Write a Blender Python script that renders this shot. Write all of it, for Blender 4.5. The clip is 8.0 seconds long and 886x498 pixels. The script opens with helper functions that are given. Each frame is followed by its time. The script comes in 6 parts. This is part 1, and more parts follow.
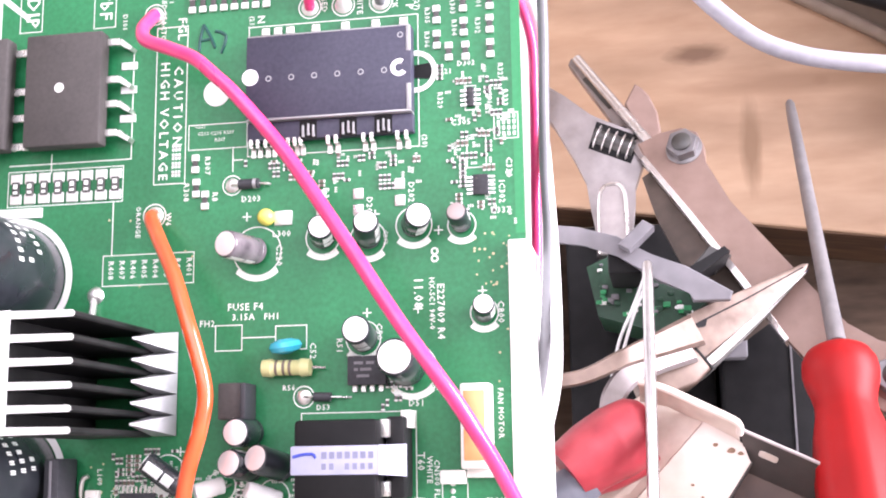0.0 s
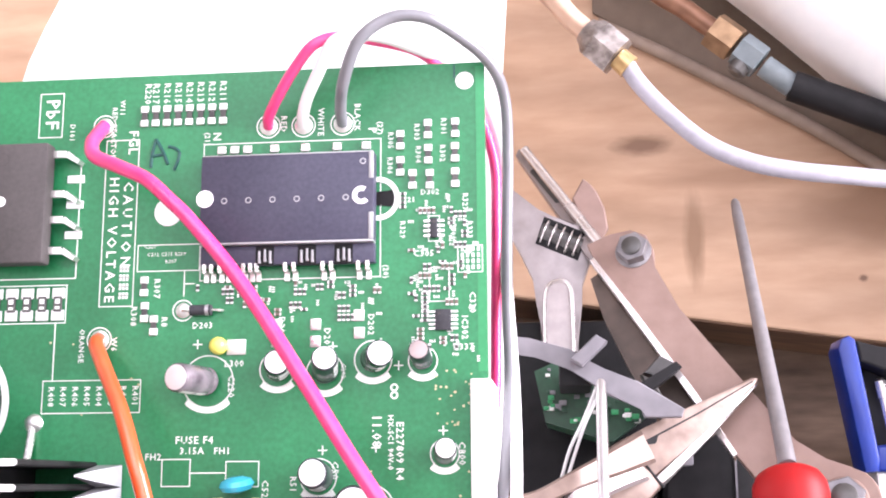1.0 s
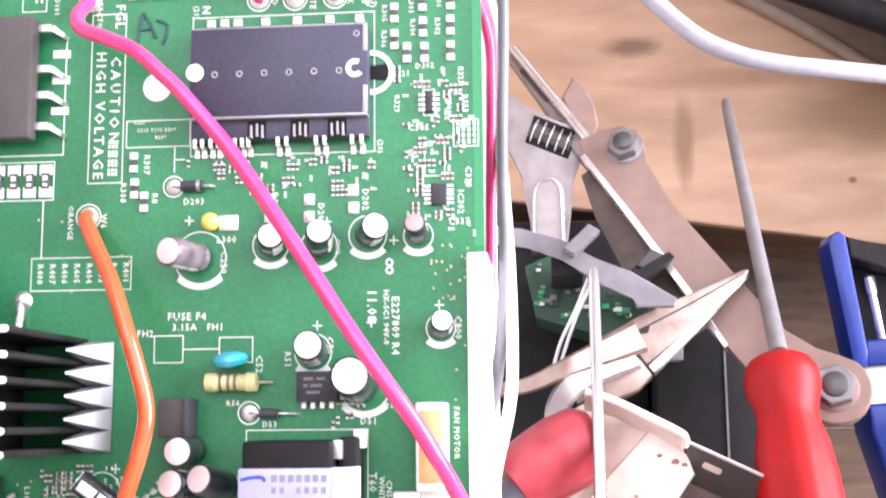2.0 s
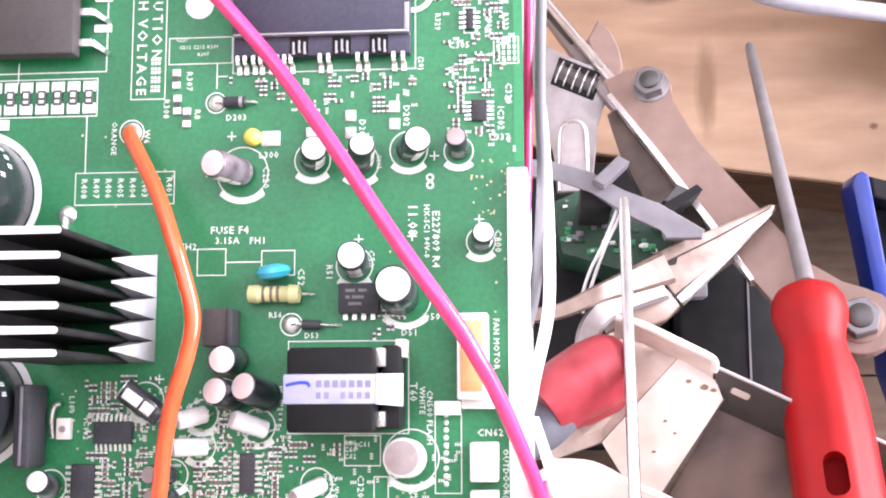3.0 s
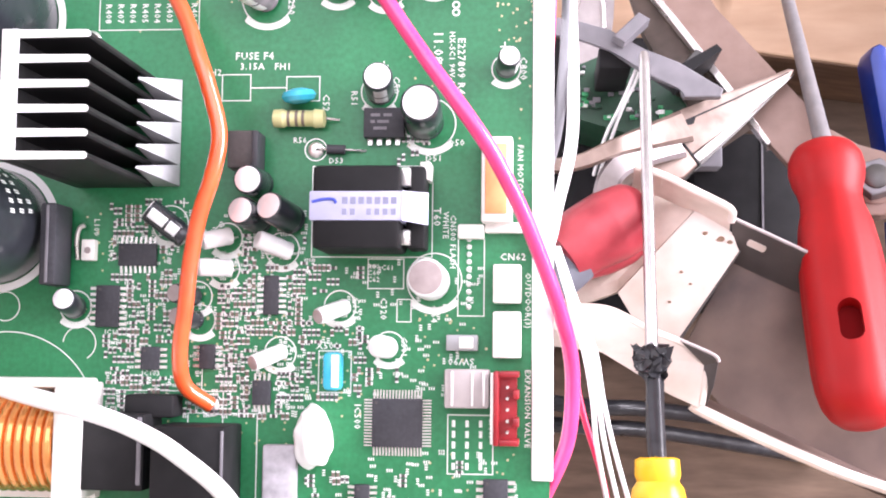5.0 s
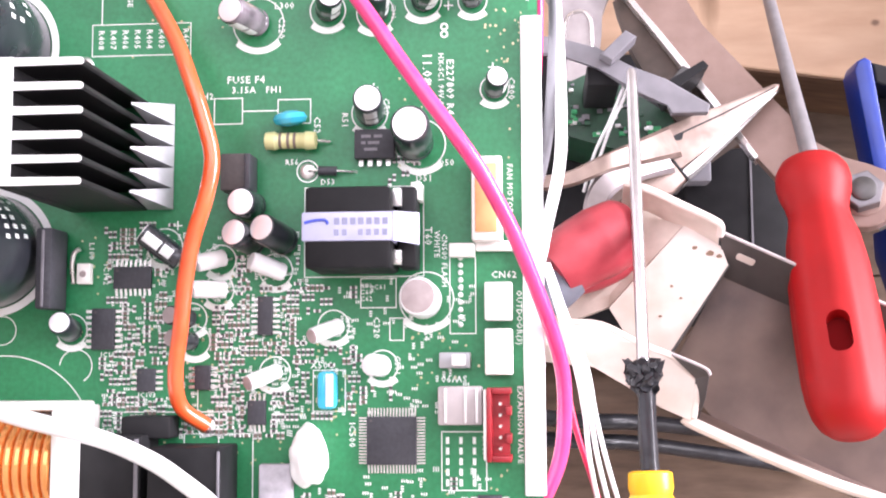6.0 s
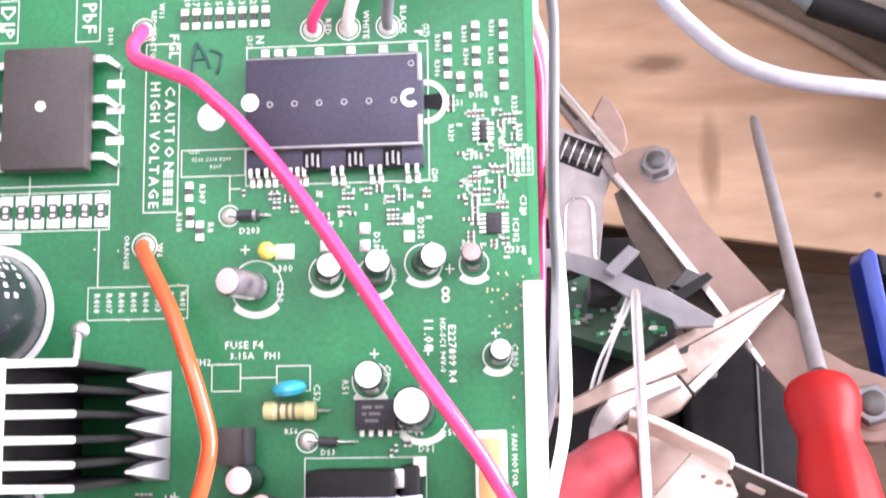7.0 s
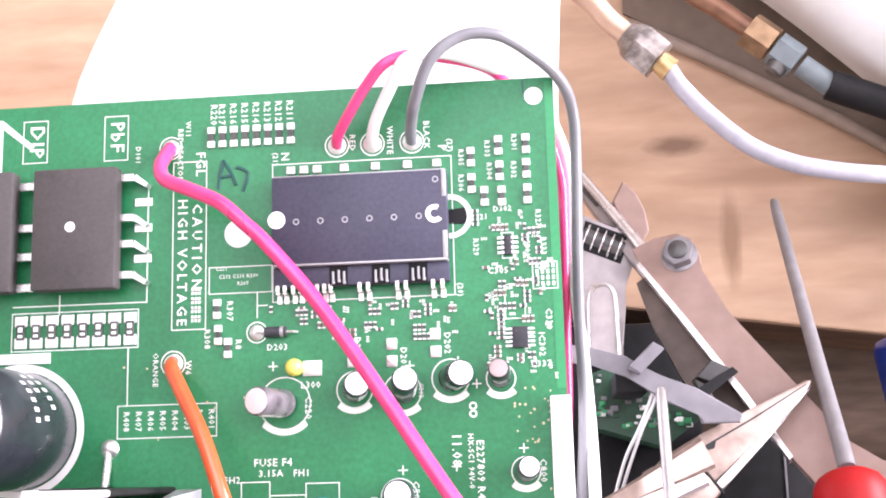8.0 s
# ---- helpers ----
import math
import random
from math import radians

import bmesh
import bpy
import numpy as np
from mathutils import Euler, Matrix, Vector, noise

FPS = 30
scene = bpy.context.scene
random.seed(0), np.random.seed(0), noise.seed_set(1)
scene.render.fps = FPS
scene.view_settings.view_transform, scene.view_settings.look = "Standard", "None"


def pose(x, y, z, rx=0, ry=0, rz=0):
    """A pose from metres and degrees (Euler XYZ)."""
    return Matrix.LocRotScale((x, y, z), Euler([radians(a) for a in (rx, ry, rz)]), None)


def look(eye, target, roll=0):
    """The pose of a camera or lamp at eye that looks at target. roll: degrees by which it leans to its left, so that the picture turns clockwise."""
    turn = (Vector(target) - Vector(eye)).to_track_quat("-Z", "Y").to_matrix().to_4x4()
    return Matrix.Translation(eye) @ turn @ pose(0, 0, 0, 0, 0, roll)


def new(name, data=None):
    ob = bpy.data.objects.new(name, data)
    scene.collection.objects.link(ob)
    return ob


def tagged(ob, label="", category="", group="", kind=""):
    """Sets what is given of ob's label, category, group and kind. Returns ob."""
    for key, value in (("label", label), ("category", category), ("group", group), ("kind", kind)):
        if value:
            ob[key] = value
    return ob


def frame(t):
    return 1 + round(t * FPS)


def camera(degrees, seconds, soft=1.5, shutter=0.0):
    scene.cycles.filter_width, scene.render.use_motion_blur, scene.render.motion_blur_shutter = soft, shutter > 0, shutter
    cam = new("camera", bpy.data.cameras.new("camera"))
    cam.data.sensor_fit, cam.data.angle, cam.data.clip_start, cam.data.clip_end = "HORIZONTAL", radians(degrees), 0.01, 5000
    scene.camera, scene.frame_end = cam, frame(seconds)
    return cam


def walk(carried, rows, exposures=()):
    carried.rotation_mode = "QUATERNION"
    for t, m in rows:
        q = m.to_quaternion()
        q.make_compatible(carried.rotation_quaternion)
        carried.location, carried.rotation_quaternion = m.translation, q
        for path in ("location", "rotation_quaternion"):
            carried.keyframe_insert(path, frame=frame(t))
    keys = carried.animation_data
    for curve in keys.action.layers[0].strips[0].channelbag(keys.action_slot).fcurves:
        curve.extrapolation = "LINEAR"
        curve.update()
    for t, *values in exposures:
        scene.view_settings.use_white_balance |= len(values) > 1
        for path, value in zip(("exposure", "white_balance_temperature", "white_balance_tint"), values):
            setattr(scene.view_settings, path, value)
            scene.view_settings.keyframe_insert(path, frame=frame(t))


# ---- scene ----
cam = camera(40.69, 8.0, soft=1.9, shutter=0.3)
PATH = [
    (0.0, 0.0355, -0.1516, 0.5715, 10.00, 10.39, -0.93),
    (0.3, 0.0306, -0.1446, 0.5699, 9.16, 9.01, 0.53),
    (0.5, 0.0289, -0.1363, 0.5619, 8.88, 7.11, 0.27),
    (0.7, 0.0282, -0.1315, 0.5636, 11.11, 6.29, -1.48),
    (1.0, 0.0222, -0.1187, 0.5698, 11.11, 6.11, -0.35),
    (1.2, 0.0180, -0.1208, 0.5663, 10.84, 5.84, -0.28),
    (1.5, 0.0164, -0.1172, 0.5669, 10.13, 5.87, -0.34),
    (2.0, 0.0166, -0.1359, 0.5631, 8.26, 5.08, -0.57),
    (2.2, 0.0107, -0.1404, 0.5625, 8.02, 4.82, -0.21),
    (3.5, 0.0036, -0.1614, 0.5675, 7.26, 5.14, -0.25),
    (4.0, -0.0007, -0.1677, 0.5653, 6.78, 4.60, -0.38),
    (4.2, 0.0025, -0.1725, 0.5627, 5.60, 4.85, 0.34),
    (4.5, -0.0007, -0.1776, 0.5607, 5.20, 4.39, 0.28),
    (4.7, -0.0028, -0.1827, 0.5618, 5.05, 4.83, 0.64),
    (5.8, 0.0032, -0.1901, 0.5689, 4.87, 4.63, -0.11),
    (6.0, -0.0003, -0.1868, 0.5682, 5.64, 4.65, -0.28),
    (6.3, -0.0009, -0.1748, 0.5684, 5.35, 5.20, 0.40),
    (6.5, -0.0031, -0.1632, 0.5687, 6.61, 4.82, -0.23),
    (7.0, -0.0003, -0.1285, 0.5683, 8.25, 4.73, -0.88),
    (7.2, -0.0024, -0.1263, 0.5655, 9.40, 5.22, -1.38),
    (7.5, -0.0068, -0.1111, 0.5689, 9.74, 5.05, -1.03),
    (8.0, -0.0019, -0.1100, 0.5735, 10.38, 5.68, -1.64),
]
walk(cam, [(t, pose(x, y, z, rx, ry, rz)) for t, x, y, z, rx, ry, rz in PATH])

# ---- world and light: a room by day, one large window beside the bench ----
EXPOSURE = 0.0
world = bpy.data.worlds.new("world")
scene.world = world
world.use_nodes = True
wn = world.node_tree
sky = wn.nodes.new("ShaderNodeTexSky")
sky.sky_type, sky.sun_disc = "NISHITA", False
sky.sun_elevation, sky.sun_rotation = radians(48), radians(75)
wn.links.new(sky.outputs[0], wn.nodes["Background"].inputs[0])
wn.nodes["Background"].inputs[1].default_value = 0.12
scene.view_settings.exposure = EXPOSURE


def window_light(name, eye, target, width, height, power, colour):
    lamp = bpy.data.lights.new(name, "AREA")
    lamp.shape, lamp.size, lamp.size_y, lamp.energy, lamp.color = "RECTANGLE", width, height, power, colour
    new(name, lamp).matrix_world = look(eye, target)


window_light("window_daylight", (2.15, 0.4, 0.75), (0.0, -0.1, 0.2), 2.0, 1.15, 226, (0.965, 0.895, 1.0))
window_light("skylight_daylight", (0.1, 0.75, 1.68), (0.1, 0.75, 0.0), 1.7, 1.5, 33, (0.965, 0.895, 1.0))

# ---- materials ----


def surface(name, low, high, rough=0.5, metal=0.0, grain=60.0, patch=12.0, bump=0.15, spread=0.08, vary=0.0, depth=0.0004, stretch=(1, 1, 1), coat=0.0, spec=0.5):
    """Two scales of noise between two base colours, with fine relief and uneven gloss."""
    m = bpy.data.materials.new(name)
    m.use_nodes = True
    nt = m.node_tree
    bsdf = nt.nodes["Principled BSDF"]
    tc = nt.nodes.new("ShaderNodeTexCoord")
    mp = nt.nodes.new("ShaderNodeMapping")
    mp.inputs["Scale"].default_value = stretch
    nt.links.new(tc.outputs["Object"], mp.inputs[0])
    big, small = nt.nodes.new("ShaderNodeTexNoise"), nt.nodes.new("ShaderNodeTexNoise")
    for node, scale, detail in ((big, patch, 3.0), (small, grain, 6.0)):
        node.inputs["Scale"].default_value, node.inputs["Detail"].default_value = scale, detail
        nt.links.new(mp.outputs[0], node.inputs["Vector"])
    add = nt.nodes.new("ShaderNodeMath")
    add.operation = "MULTIPLY_ADD"
    nt.links.new(small.outputs[0], add.inputs[0])
    add.inputs[1].default_value = 0.5
    half = nt.nodes.new("ShaderNodeMath")
    half.operation = "MULTIPLY"
    half.inputs[1].default_value = 0.5
    nt.links.new(big.outputs[0], half.inputs[0])
    nt.links.new(half.outputs[0], add.inputs[2])
    source = add.outputs[0]
    if vary:
        info = nt.nodes.new("ShaderNodeObjectInfo")
        shift = nt.nodes.new("ShaderNodeMath")
        shift.operation = "MULTIPLY_ADD"
        shift.inputs[1].default_value = vary
        nt.links.new(info.outputs["Random"], shift.inputs[0])
        nt.links.new(source, shift.inputs[2])
        source = shift.outputs[0]
    ramp = nt.nodes.new("ShaderNodeValToRGB")
    ramp.color_ramp.elements[0].position, ramp.color_ramp.elements[1].position = 0.32, 0.68
    ramp.color_ramp.elements[0].color, ramp.color_ramp.elements[1].color = (*low, 1), (*high, 1)
    nt.links.new(source, ramp.inputs[0])
    nt.links.new(ramp.outputs[0], bsdf.inputs["Base Color"])
    gloss = nt.nodes.new("ShaderNodeMapRange")
    gloss.inputs["To Min"].default_value, gloss.inputs["To Max"].default_value = max(rough - spread, 0.03), min(rough + spread, 1)
    nt.links.new(big.outputs[0], gloss.inputs[0])
    nt.links.new(gloss.outputs[0], bsdf.inputs["Roughness"])
    bsdf.inputs["Metallic"].default_value, bsdf.inputs["Specular IOR Level"].default_value = metal, spec
    if coat:
        bsdf.inputs["Coat Weight"].default_value, bsdf.inputs["Coat Roughness"].default_value = coat, 0.15
    if bump:
        relief = nt.nodes.new("ShaderNodeBump")
        relief.inputs["Strength"].default_value, relief.inputs["Distance"].default_value = bump, depth
        nt.links.new(small.outputs[0], relief.inputs["Height"])
        nt.links.new(relief.outputs[0], bsdf.inputs["Normal"])
    return m


def solder_mask():
    """Green lacquer over copper areas and fine tracks that show through as lighter and darker green."""
    m = surface("solder_mask", (0.009, 0.150, 0.050), (0.026, 0.235, 0.092), rough=0.36, grain=700, patch=26, bump=0.1, depth=0.0001)
    nt = m.node_tree
    bsdf, ramp = nt.nodes["Principled BSDF"], nt.nodes["Color Ramp"]
    tc = nt.nodes["Texture Coordinate"]
    areas = nt.nodes.new("ShaderNodeTexVoronoi")
    areas.distance, areas.feature, areas.inputs["Scale"].default_value = "CHEBYCHEV", "SMOOTH_F1", 30
    areas.inputs["Smoothness"].default_value = 0.35
    nt.links.new(tc.outputs["Object"], areas.inputs["Vector"])
    tracks = nt.nodes.new("ShaderNodeTexVoronoi")
    tracks.distance, tracks.feature, tracks.inputs["Scale"].default_value = "MANHATTAN", "F1", 300
    nt.links.new(tc.outputs["Object"], tracks.inputs["Vector"])
    line = nt.nodes.new("ShaderNodeMapRange")
    line.inputs["From Min"].default_value, line.inputs["From Max"].default_value = 0.55, 0.8
    line.inputs["To Min"].default_value, line.inputs["To Max"].default_value = 1.0, 0.95
    nt.links.new(tracks.outputs["Distance"], line.inputs[0])
    tone = nt.nodes.new("ShaderNodeMapRange")
    tone.inputs["To Min"].default_value, tone.inputs["To Max"].default_value = 0.84, 1.12
    nt.links.new(areas.outputs["Color"], tone.inputs[0])
    both = nt.nodes.new("ShaderNodeMath")
    both.operation = "MULTIPLY"
    nt.links.new(tone.outputs[0], both.inputs[0])
    nt.links.new(line.outputs[0], both.inputs[1])
    mix = nt.nodes.new("ShaderNodeVectorMath")
    mix.operation = "SCALE"
    nt.links.new(ramp.outputs[0], mix.inputs[0])
    nt.links.new(both.outputs[0], mix.inputs["Scale"])
    nt.links.new(mix.outputs[0], bsdf.inputs["Base Color"])
    return m


def planks():
    """Light softwood with long fibres, growth rings and darker streaks."""
    m = surface("pine_wood", (0.40, 0.245, 0.152), (0.60, 0.405, 0.275), rough=0.6, grain=55, patch=8, bump=0.25, stretch=(0.5, 1.9, 1), depth=0.0006)
    nt = m.node_tree
    bsdf, ramp, tc = nt.nodes["Principled BSDF"], nt.nodes["Color Ramp"], nt.nodes["Texture Coordinate"]
    wave = nt.nodes.new("ShaderNodeTexWave")
    wave.bands_direction = "Y"
    wave.inputs["Scale"].default_value, wave.inputs["Distortion"].default_value = 9, 5
    wave.inputs["Detail"].default_value, wave.inputs["Detail Scale"].default_value = 3, 0.6
    nt.links.new(tc.outputs["Object"], wave.inputs["Vector"])
    fade = nt.nodes.new("ShaderNodeMapRange")
    fade.inputs["To Min"].default_value, fade.inputs["To Max"].default_value = 0.92, 1.04
    nt.links.new(wave.outputs["Fac"], fade.inputs[0])
    mix = nt.nodes.new("ShaderNodeVectorMath")
    mix.operation = "SCALE"
    nt.links.new(ramp.outputs[0], mix.inputs[0])
    nt.links.new(fade.outputs[0], mix.inputs["Scale"])
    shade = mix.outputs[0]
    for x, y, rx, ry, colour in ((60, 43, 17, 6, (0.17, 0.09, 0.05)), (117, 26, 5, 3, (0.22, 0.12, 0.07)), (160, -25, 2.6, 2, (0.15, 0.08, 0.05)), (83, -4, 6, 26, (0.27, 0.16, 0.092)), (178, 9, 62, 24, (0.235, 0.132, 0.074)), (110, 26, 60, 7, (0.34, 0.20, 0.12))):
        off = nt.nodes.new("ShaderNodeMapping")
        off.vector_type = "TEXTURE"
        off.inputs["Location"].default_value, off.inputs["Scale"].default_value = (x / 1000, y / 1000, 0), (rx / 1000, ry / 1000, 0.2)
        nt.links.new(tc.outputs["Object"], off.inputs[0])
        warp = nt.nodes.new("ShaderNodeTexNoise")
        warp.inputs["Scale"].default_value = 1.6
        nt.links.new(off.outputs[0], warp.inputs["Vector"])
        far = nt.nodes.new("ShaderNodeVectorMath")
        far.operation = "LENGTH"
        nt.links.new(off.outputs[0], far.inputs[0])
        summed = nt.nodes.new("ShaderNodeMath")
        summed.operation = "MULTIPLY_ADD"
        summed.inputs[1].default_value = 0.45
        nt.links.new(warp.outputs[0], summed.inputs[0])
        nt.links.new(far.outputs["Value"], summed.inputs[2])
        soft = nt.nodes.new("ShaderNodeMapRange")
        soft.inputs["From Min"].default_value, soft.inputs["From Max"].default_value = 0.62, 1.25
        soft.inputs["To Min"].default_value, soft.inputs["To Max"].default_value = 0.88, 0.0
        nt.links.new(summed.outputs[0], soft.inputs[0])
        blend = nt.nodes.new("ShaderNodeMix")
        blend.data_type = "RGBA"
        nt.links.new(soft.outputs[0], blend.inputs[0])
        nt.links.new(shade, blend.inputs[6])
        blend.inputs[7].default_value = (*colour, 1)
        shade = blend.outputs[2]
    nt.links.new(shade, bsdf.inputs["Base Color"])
    return m


GREEN = solder_mask()
MARGIN = surface("light_green_margin", (0.022, 0.24, 0.085), (0.034, 0.29, 0.11), rough=0.4, grain=600, patch=60, bump=0.1, depth=0.0001)
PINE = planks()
KNOT = surface("knot_wood", (0.16, 0.085, 0.045), (0.30, 0.17, 0.10), rough=0.6, grain=120, patch=30, stretch=(1, 3, 1))
OLD_WOOD = surface("old_wood", (0.058, 0.037, 0.026), (0.19, 0.128, 0.092), rough=0.8, grain=70, patch=11, bump=0.4, stretch=(0.5, 2.2, 1), spec=0.3)
EDGE_WOOD = surface("edge_wood", (0.12, 0.068, 0.040), (0.25, 0.145, 0.09), rough=0.75, grain=90, patch=14, stretch=(0.4, 2, 2), spec=0.3)
INK = surface("silkscreen_ink", (0.72, 0.76, 0.72), (0.84, 0.87, 0.84), rough=0.55, grain=400, patch=60, bump=0.05)
MARKER = surface("marker_ink", (0.006, 0.05, 0.05), (0.012, 0.09, 0.075), rough=0.4, grain=500, patch=80, bump=0)
SOLDER = surface("solder", (0.68, 0.68, 0.68), (0.86, 0.86, 0.84), rough=0.3, metal=0.85, grain=500, patch=120, bump=0.2)
TERMINAL = surface("dull_solder", (0.42, 0.41, 0.40), (0.80, 0.79, 0.78), rough=0.35, metal=0.5, grain=700, patch=200, bump=0.1, vary=0.3)
TIN = surface("tinned_lead", (0.62, 0.61, 0.58), (0.82, 0.81, 0.79), rough=0.28, metal=0.8, grain=700, patch=100, bump=0.1)
EPOXY = surface("moulded_epoxy", (0.030, 0.030, 0.036), (0.052, 0.052, 0.06), rough=0.5, grain=900, patch=60, bump=0.15, depth=0.0001, vary=0.12, spec=0.3)
MODULE = surface("module_epoxy", (0.042, 0.041, 0.068), (0.070, 0.068, 0.102), rough=0.42, grain=800, patch=40, bump=0.12, depth=0.0001, spec=0.3)
BRIDGE = surface("bridge_epoxy", (0.062, 0.056, 0.056), (0.09, 0.08, 0.08), rough=0.55, grain=900, patch=50, bump=0.15, depth=0.0001, spec=0.3)
CERAMIC = surface("chip_body", (0.022, 0.022, 0.023), (0.075, 0.072, 0.07), rough=0.45, grain=900, patch=120, bump=0.05, vary=0.25)
CHIP_TAN = surface("chip_capacitor_body", (0.085, 0.062, 0.05), (0.18, 0.14, 0.115), rough=0.45, grain=900, patch=120, bump=0.05, vary=0.2)
VIA_TIN = surface("tarnished_via", (0.42, 0.38, 0.22), (0.66, 0.62, 0.42), rough=0.4, metal=0.5, grain=500, patch=120, bump=0.1)
SLEEVE = surface("black_sleeve", (0.012, 0.014, 0.018), (0.03, 0.033, 0.04), rough=0.28, grain=300, patch=50, bump=0.05, coat=0.4)
PALE = surface("pale_sleeve", (0.66, 0.66, 0.66), (0.80, 0.80, 0.79), rough=0.35, grain=300, patch=60, bump=0.05)
MAUVE_SLEEVE = surface("mauve_grey_sleeve", (0.045, 0.035, 0.045), (0.26, 0.22, 0.25), rough=0.2, grain=220, patch=170, bump=0.1, coat=0.6)
CAN = surface("aluminium_can", (0.78, 0.76, 0.77), (0.9, 0.88, 0.89), rough=0.38, metal=0.55, grain=300, patch=80, bump=0.05)
DULL_CAN = surface("dull_aluminium_can", (0.30, 0.245, 0.24), (0.44, 0.37, 0.365), rough=0.45, metal=0.3, grain=300, patch=80, bump=0.05)
BARE = surface("sawn_aluminium", (0.82, 0.82, 0.82), (0.93, 0.93, 0.93), rough=0.42, metal=0.35, grain=260, patch=40, bump=0.1)
ANODISED = surface("black_anodised", (0.009, 0.009, 0.0095), (0.024, 0.023, 0.024), rough=0.5, metal=0.1, grain=200, patch=30, bump=0.1, spec=0.2)
GREY_ALU = surface("grey_aluminium", (0.33, 0.33, 0.345), (0.47, 0.47, 0.485), rough=0.45, metal=0.45, grain=200, patch=40, bump=0.1)
WHITE_PLASTIC = surface("white_plastic", (0.80, 0.80, 0.80), (0.88, 0.88, 0.87), rough=0.4, grain=120, patch=14, bump=0.05)
NYLON = surface("natural_nylon", (0.76, 0.74, 0.70), (0.86, 0.84, 0.80), rough=0.45, grain=200, patch=50, bump=0.05)
ORANGE_PIN = surface("orange_plastic", (0.70, 0.30, 0.12), (0.86, 0.44, 0.20), rough=0.45, grain=200, patch=50, bump=0.05)
RED_PLASTIC = surface("dark_red_plastic", (0.20, 0.008, 0.014), (0.33, 0.014, 0.022), rough=0.35, grain=200, patch=50, bump=0.05)
GREY_BLOCK = surface("grey_switch", (0.34, 0.30, 0.30), (0.48, 0.43, 0.43), rough=0.45, grain=200, patch=60, bump=0.08)
TAPE_LILAC = surface("lilac_tape", (0.34, 0.345, 0.50), (0.47, 0.475, 0.63), rough=0.35, grain=200, patch=40, bump=0.05)
BLUE_INK = surface("blue_ink", (0.03, 0.05, 0.35), (0.05, 0.08, 0.5), rough=0.4, grain=300, patch=60, bump=0)
PALE_INK = surface("pale_print", (0.19, 0.195, 0.30), (0.27, 0.275, 0.40), rough=0.5, grain=300, patch=60, bump=0)
CYAN = surface("blue_dip_coat", (0.03, 0.38, 0.55), (0.06, 0.50, 0.66), rough=0.25, grain=200, patch=80, bump=0.1, coat=0.5)
YELLOW_GREEN = surface("film_body", (0.55, 0.55, 0.25), (0.70, 0.68, 0.36), rough=0.35, grain=200, patch=80, bump=0.1)
LED_YELLOW = surface("yellow_lens", (0.72, 0.66, 0.10), (0.85, 0.78, 0.18), rough=0.2, grain=200, patch=80, bump=0.02)
COPPER = surface("enamelled_copper", (0.72, 0.27, 0.07), (0.90, 0.42, 0.14), rough=0.25, metal=0.75, grain=200, patch=60, bump=0.1, coat=0.6)
GLUE = surface("white_silicone", (0.82, 0.82, 0.80), (0.9, 0.9, 0.88), rough=0.35, grain=90, patch=30, bump=0.3, depth=0.001)
FOAM_GREY = surface("mottled_grey", (0.28, 0.27, 0.29), (0.50, 0.48, 0.52), rough=0.7, grain=300, patch=150, bump=0.3)
WIRE_PINK = surface("pink_insulation", (0.74, 0.030, 0.17), (0.84, 0.06, 0.24), rough=0.3, grain=120, patch=25, bump=0.08, coat=0.6)
WIRE_ORANGE = surface("orange_insulation", (0.74, 0.078, 0.018), (0.84, 0.13, 0.032), rough=0.35, grain=120, patch=25, bump=0.08, coat=1.0)
WIRE_GREY = surface("grey_insulation", (0.15, 0.15, 0.165), (0.22, 0.22, 0.24), rough=0.32, grain=120, patch=25, bump=0.08, coat=0.3)
WIRE_WHITE = surface("white_insulation", (0.76, 0.76, 0.76), (0.85, 0.85, 0.85), rough=0.32, grain=120, patch=25, bump=0.08, coat=0.3)
WIRE_RED = surface("red_insulation", (0.50, 0.012, 0.06), (0.62, 0.02, 0.09), rough=0.35, grain=120, patch=25, bump=0.08)
STEEL = surface("brushed_steel", (0.38, 0.34, 0.325), (0.54, 0.49, 0.465), rough=0.36, metal=0.75, grain=160, patch=24, bump=0.2)
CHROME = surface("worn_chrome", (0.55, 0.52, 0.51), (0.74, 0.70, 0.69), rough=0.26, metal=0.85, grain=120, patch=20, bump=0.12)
ROSE_STEEL = surface("dull_plated_steel", (0.20, 0.128, 0.104), (0.285, 0.195, 0.165), rough=0.5, metal=0.25, grain=140, patch=18, bump=0.15)
BAR_SIDE = surface("dark_brown_bar_side", (0.05, 0.037, 0.03), (0.12, 0.09, 0.075), rough=0.55, metal=0.3, grain=120, patch=30, bump=0.2)
BOLT_STEEL = surface("bolt_steel", (0.13, 0.125, 0.135), (0.26, 0.245, 0.25), rough=0.35, metal=0.6, grain=160, patch=40, bump=0.15)
WRENCH = surface("wrench_steel", (0.21, 0.185, 0.185), (0.36, 0.325, 0.325), rough=0.36, metal=0.6, grain=140, patch=16, bump=0.2)
PLIER_STEEL = surface("plier_steel", (0.105, 0.072, 0.058), (0.25, 0.185, 0.155), rough=0.42, metal=0.4, grain=160, patch=22, bump=0.25)
SHAFT = surface("shaft_steel", (0.20, 0.19, 0.20), (0.30, 0.285, 0.295), rough=0.45, metal=0.4, grain=200, patch=30, bump=0.1)
SHAFT_BRIGHT = surface("bright_shaft_steel", (0.34, 0.32, 0.32), (0.48, 0.46, 0.46), rough=0.3, metal=0.85, grain=200, patch=40, bump=0.15)
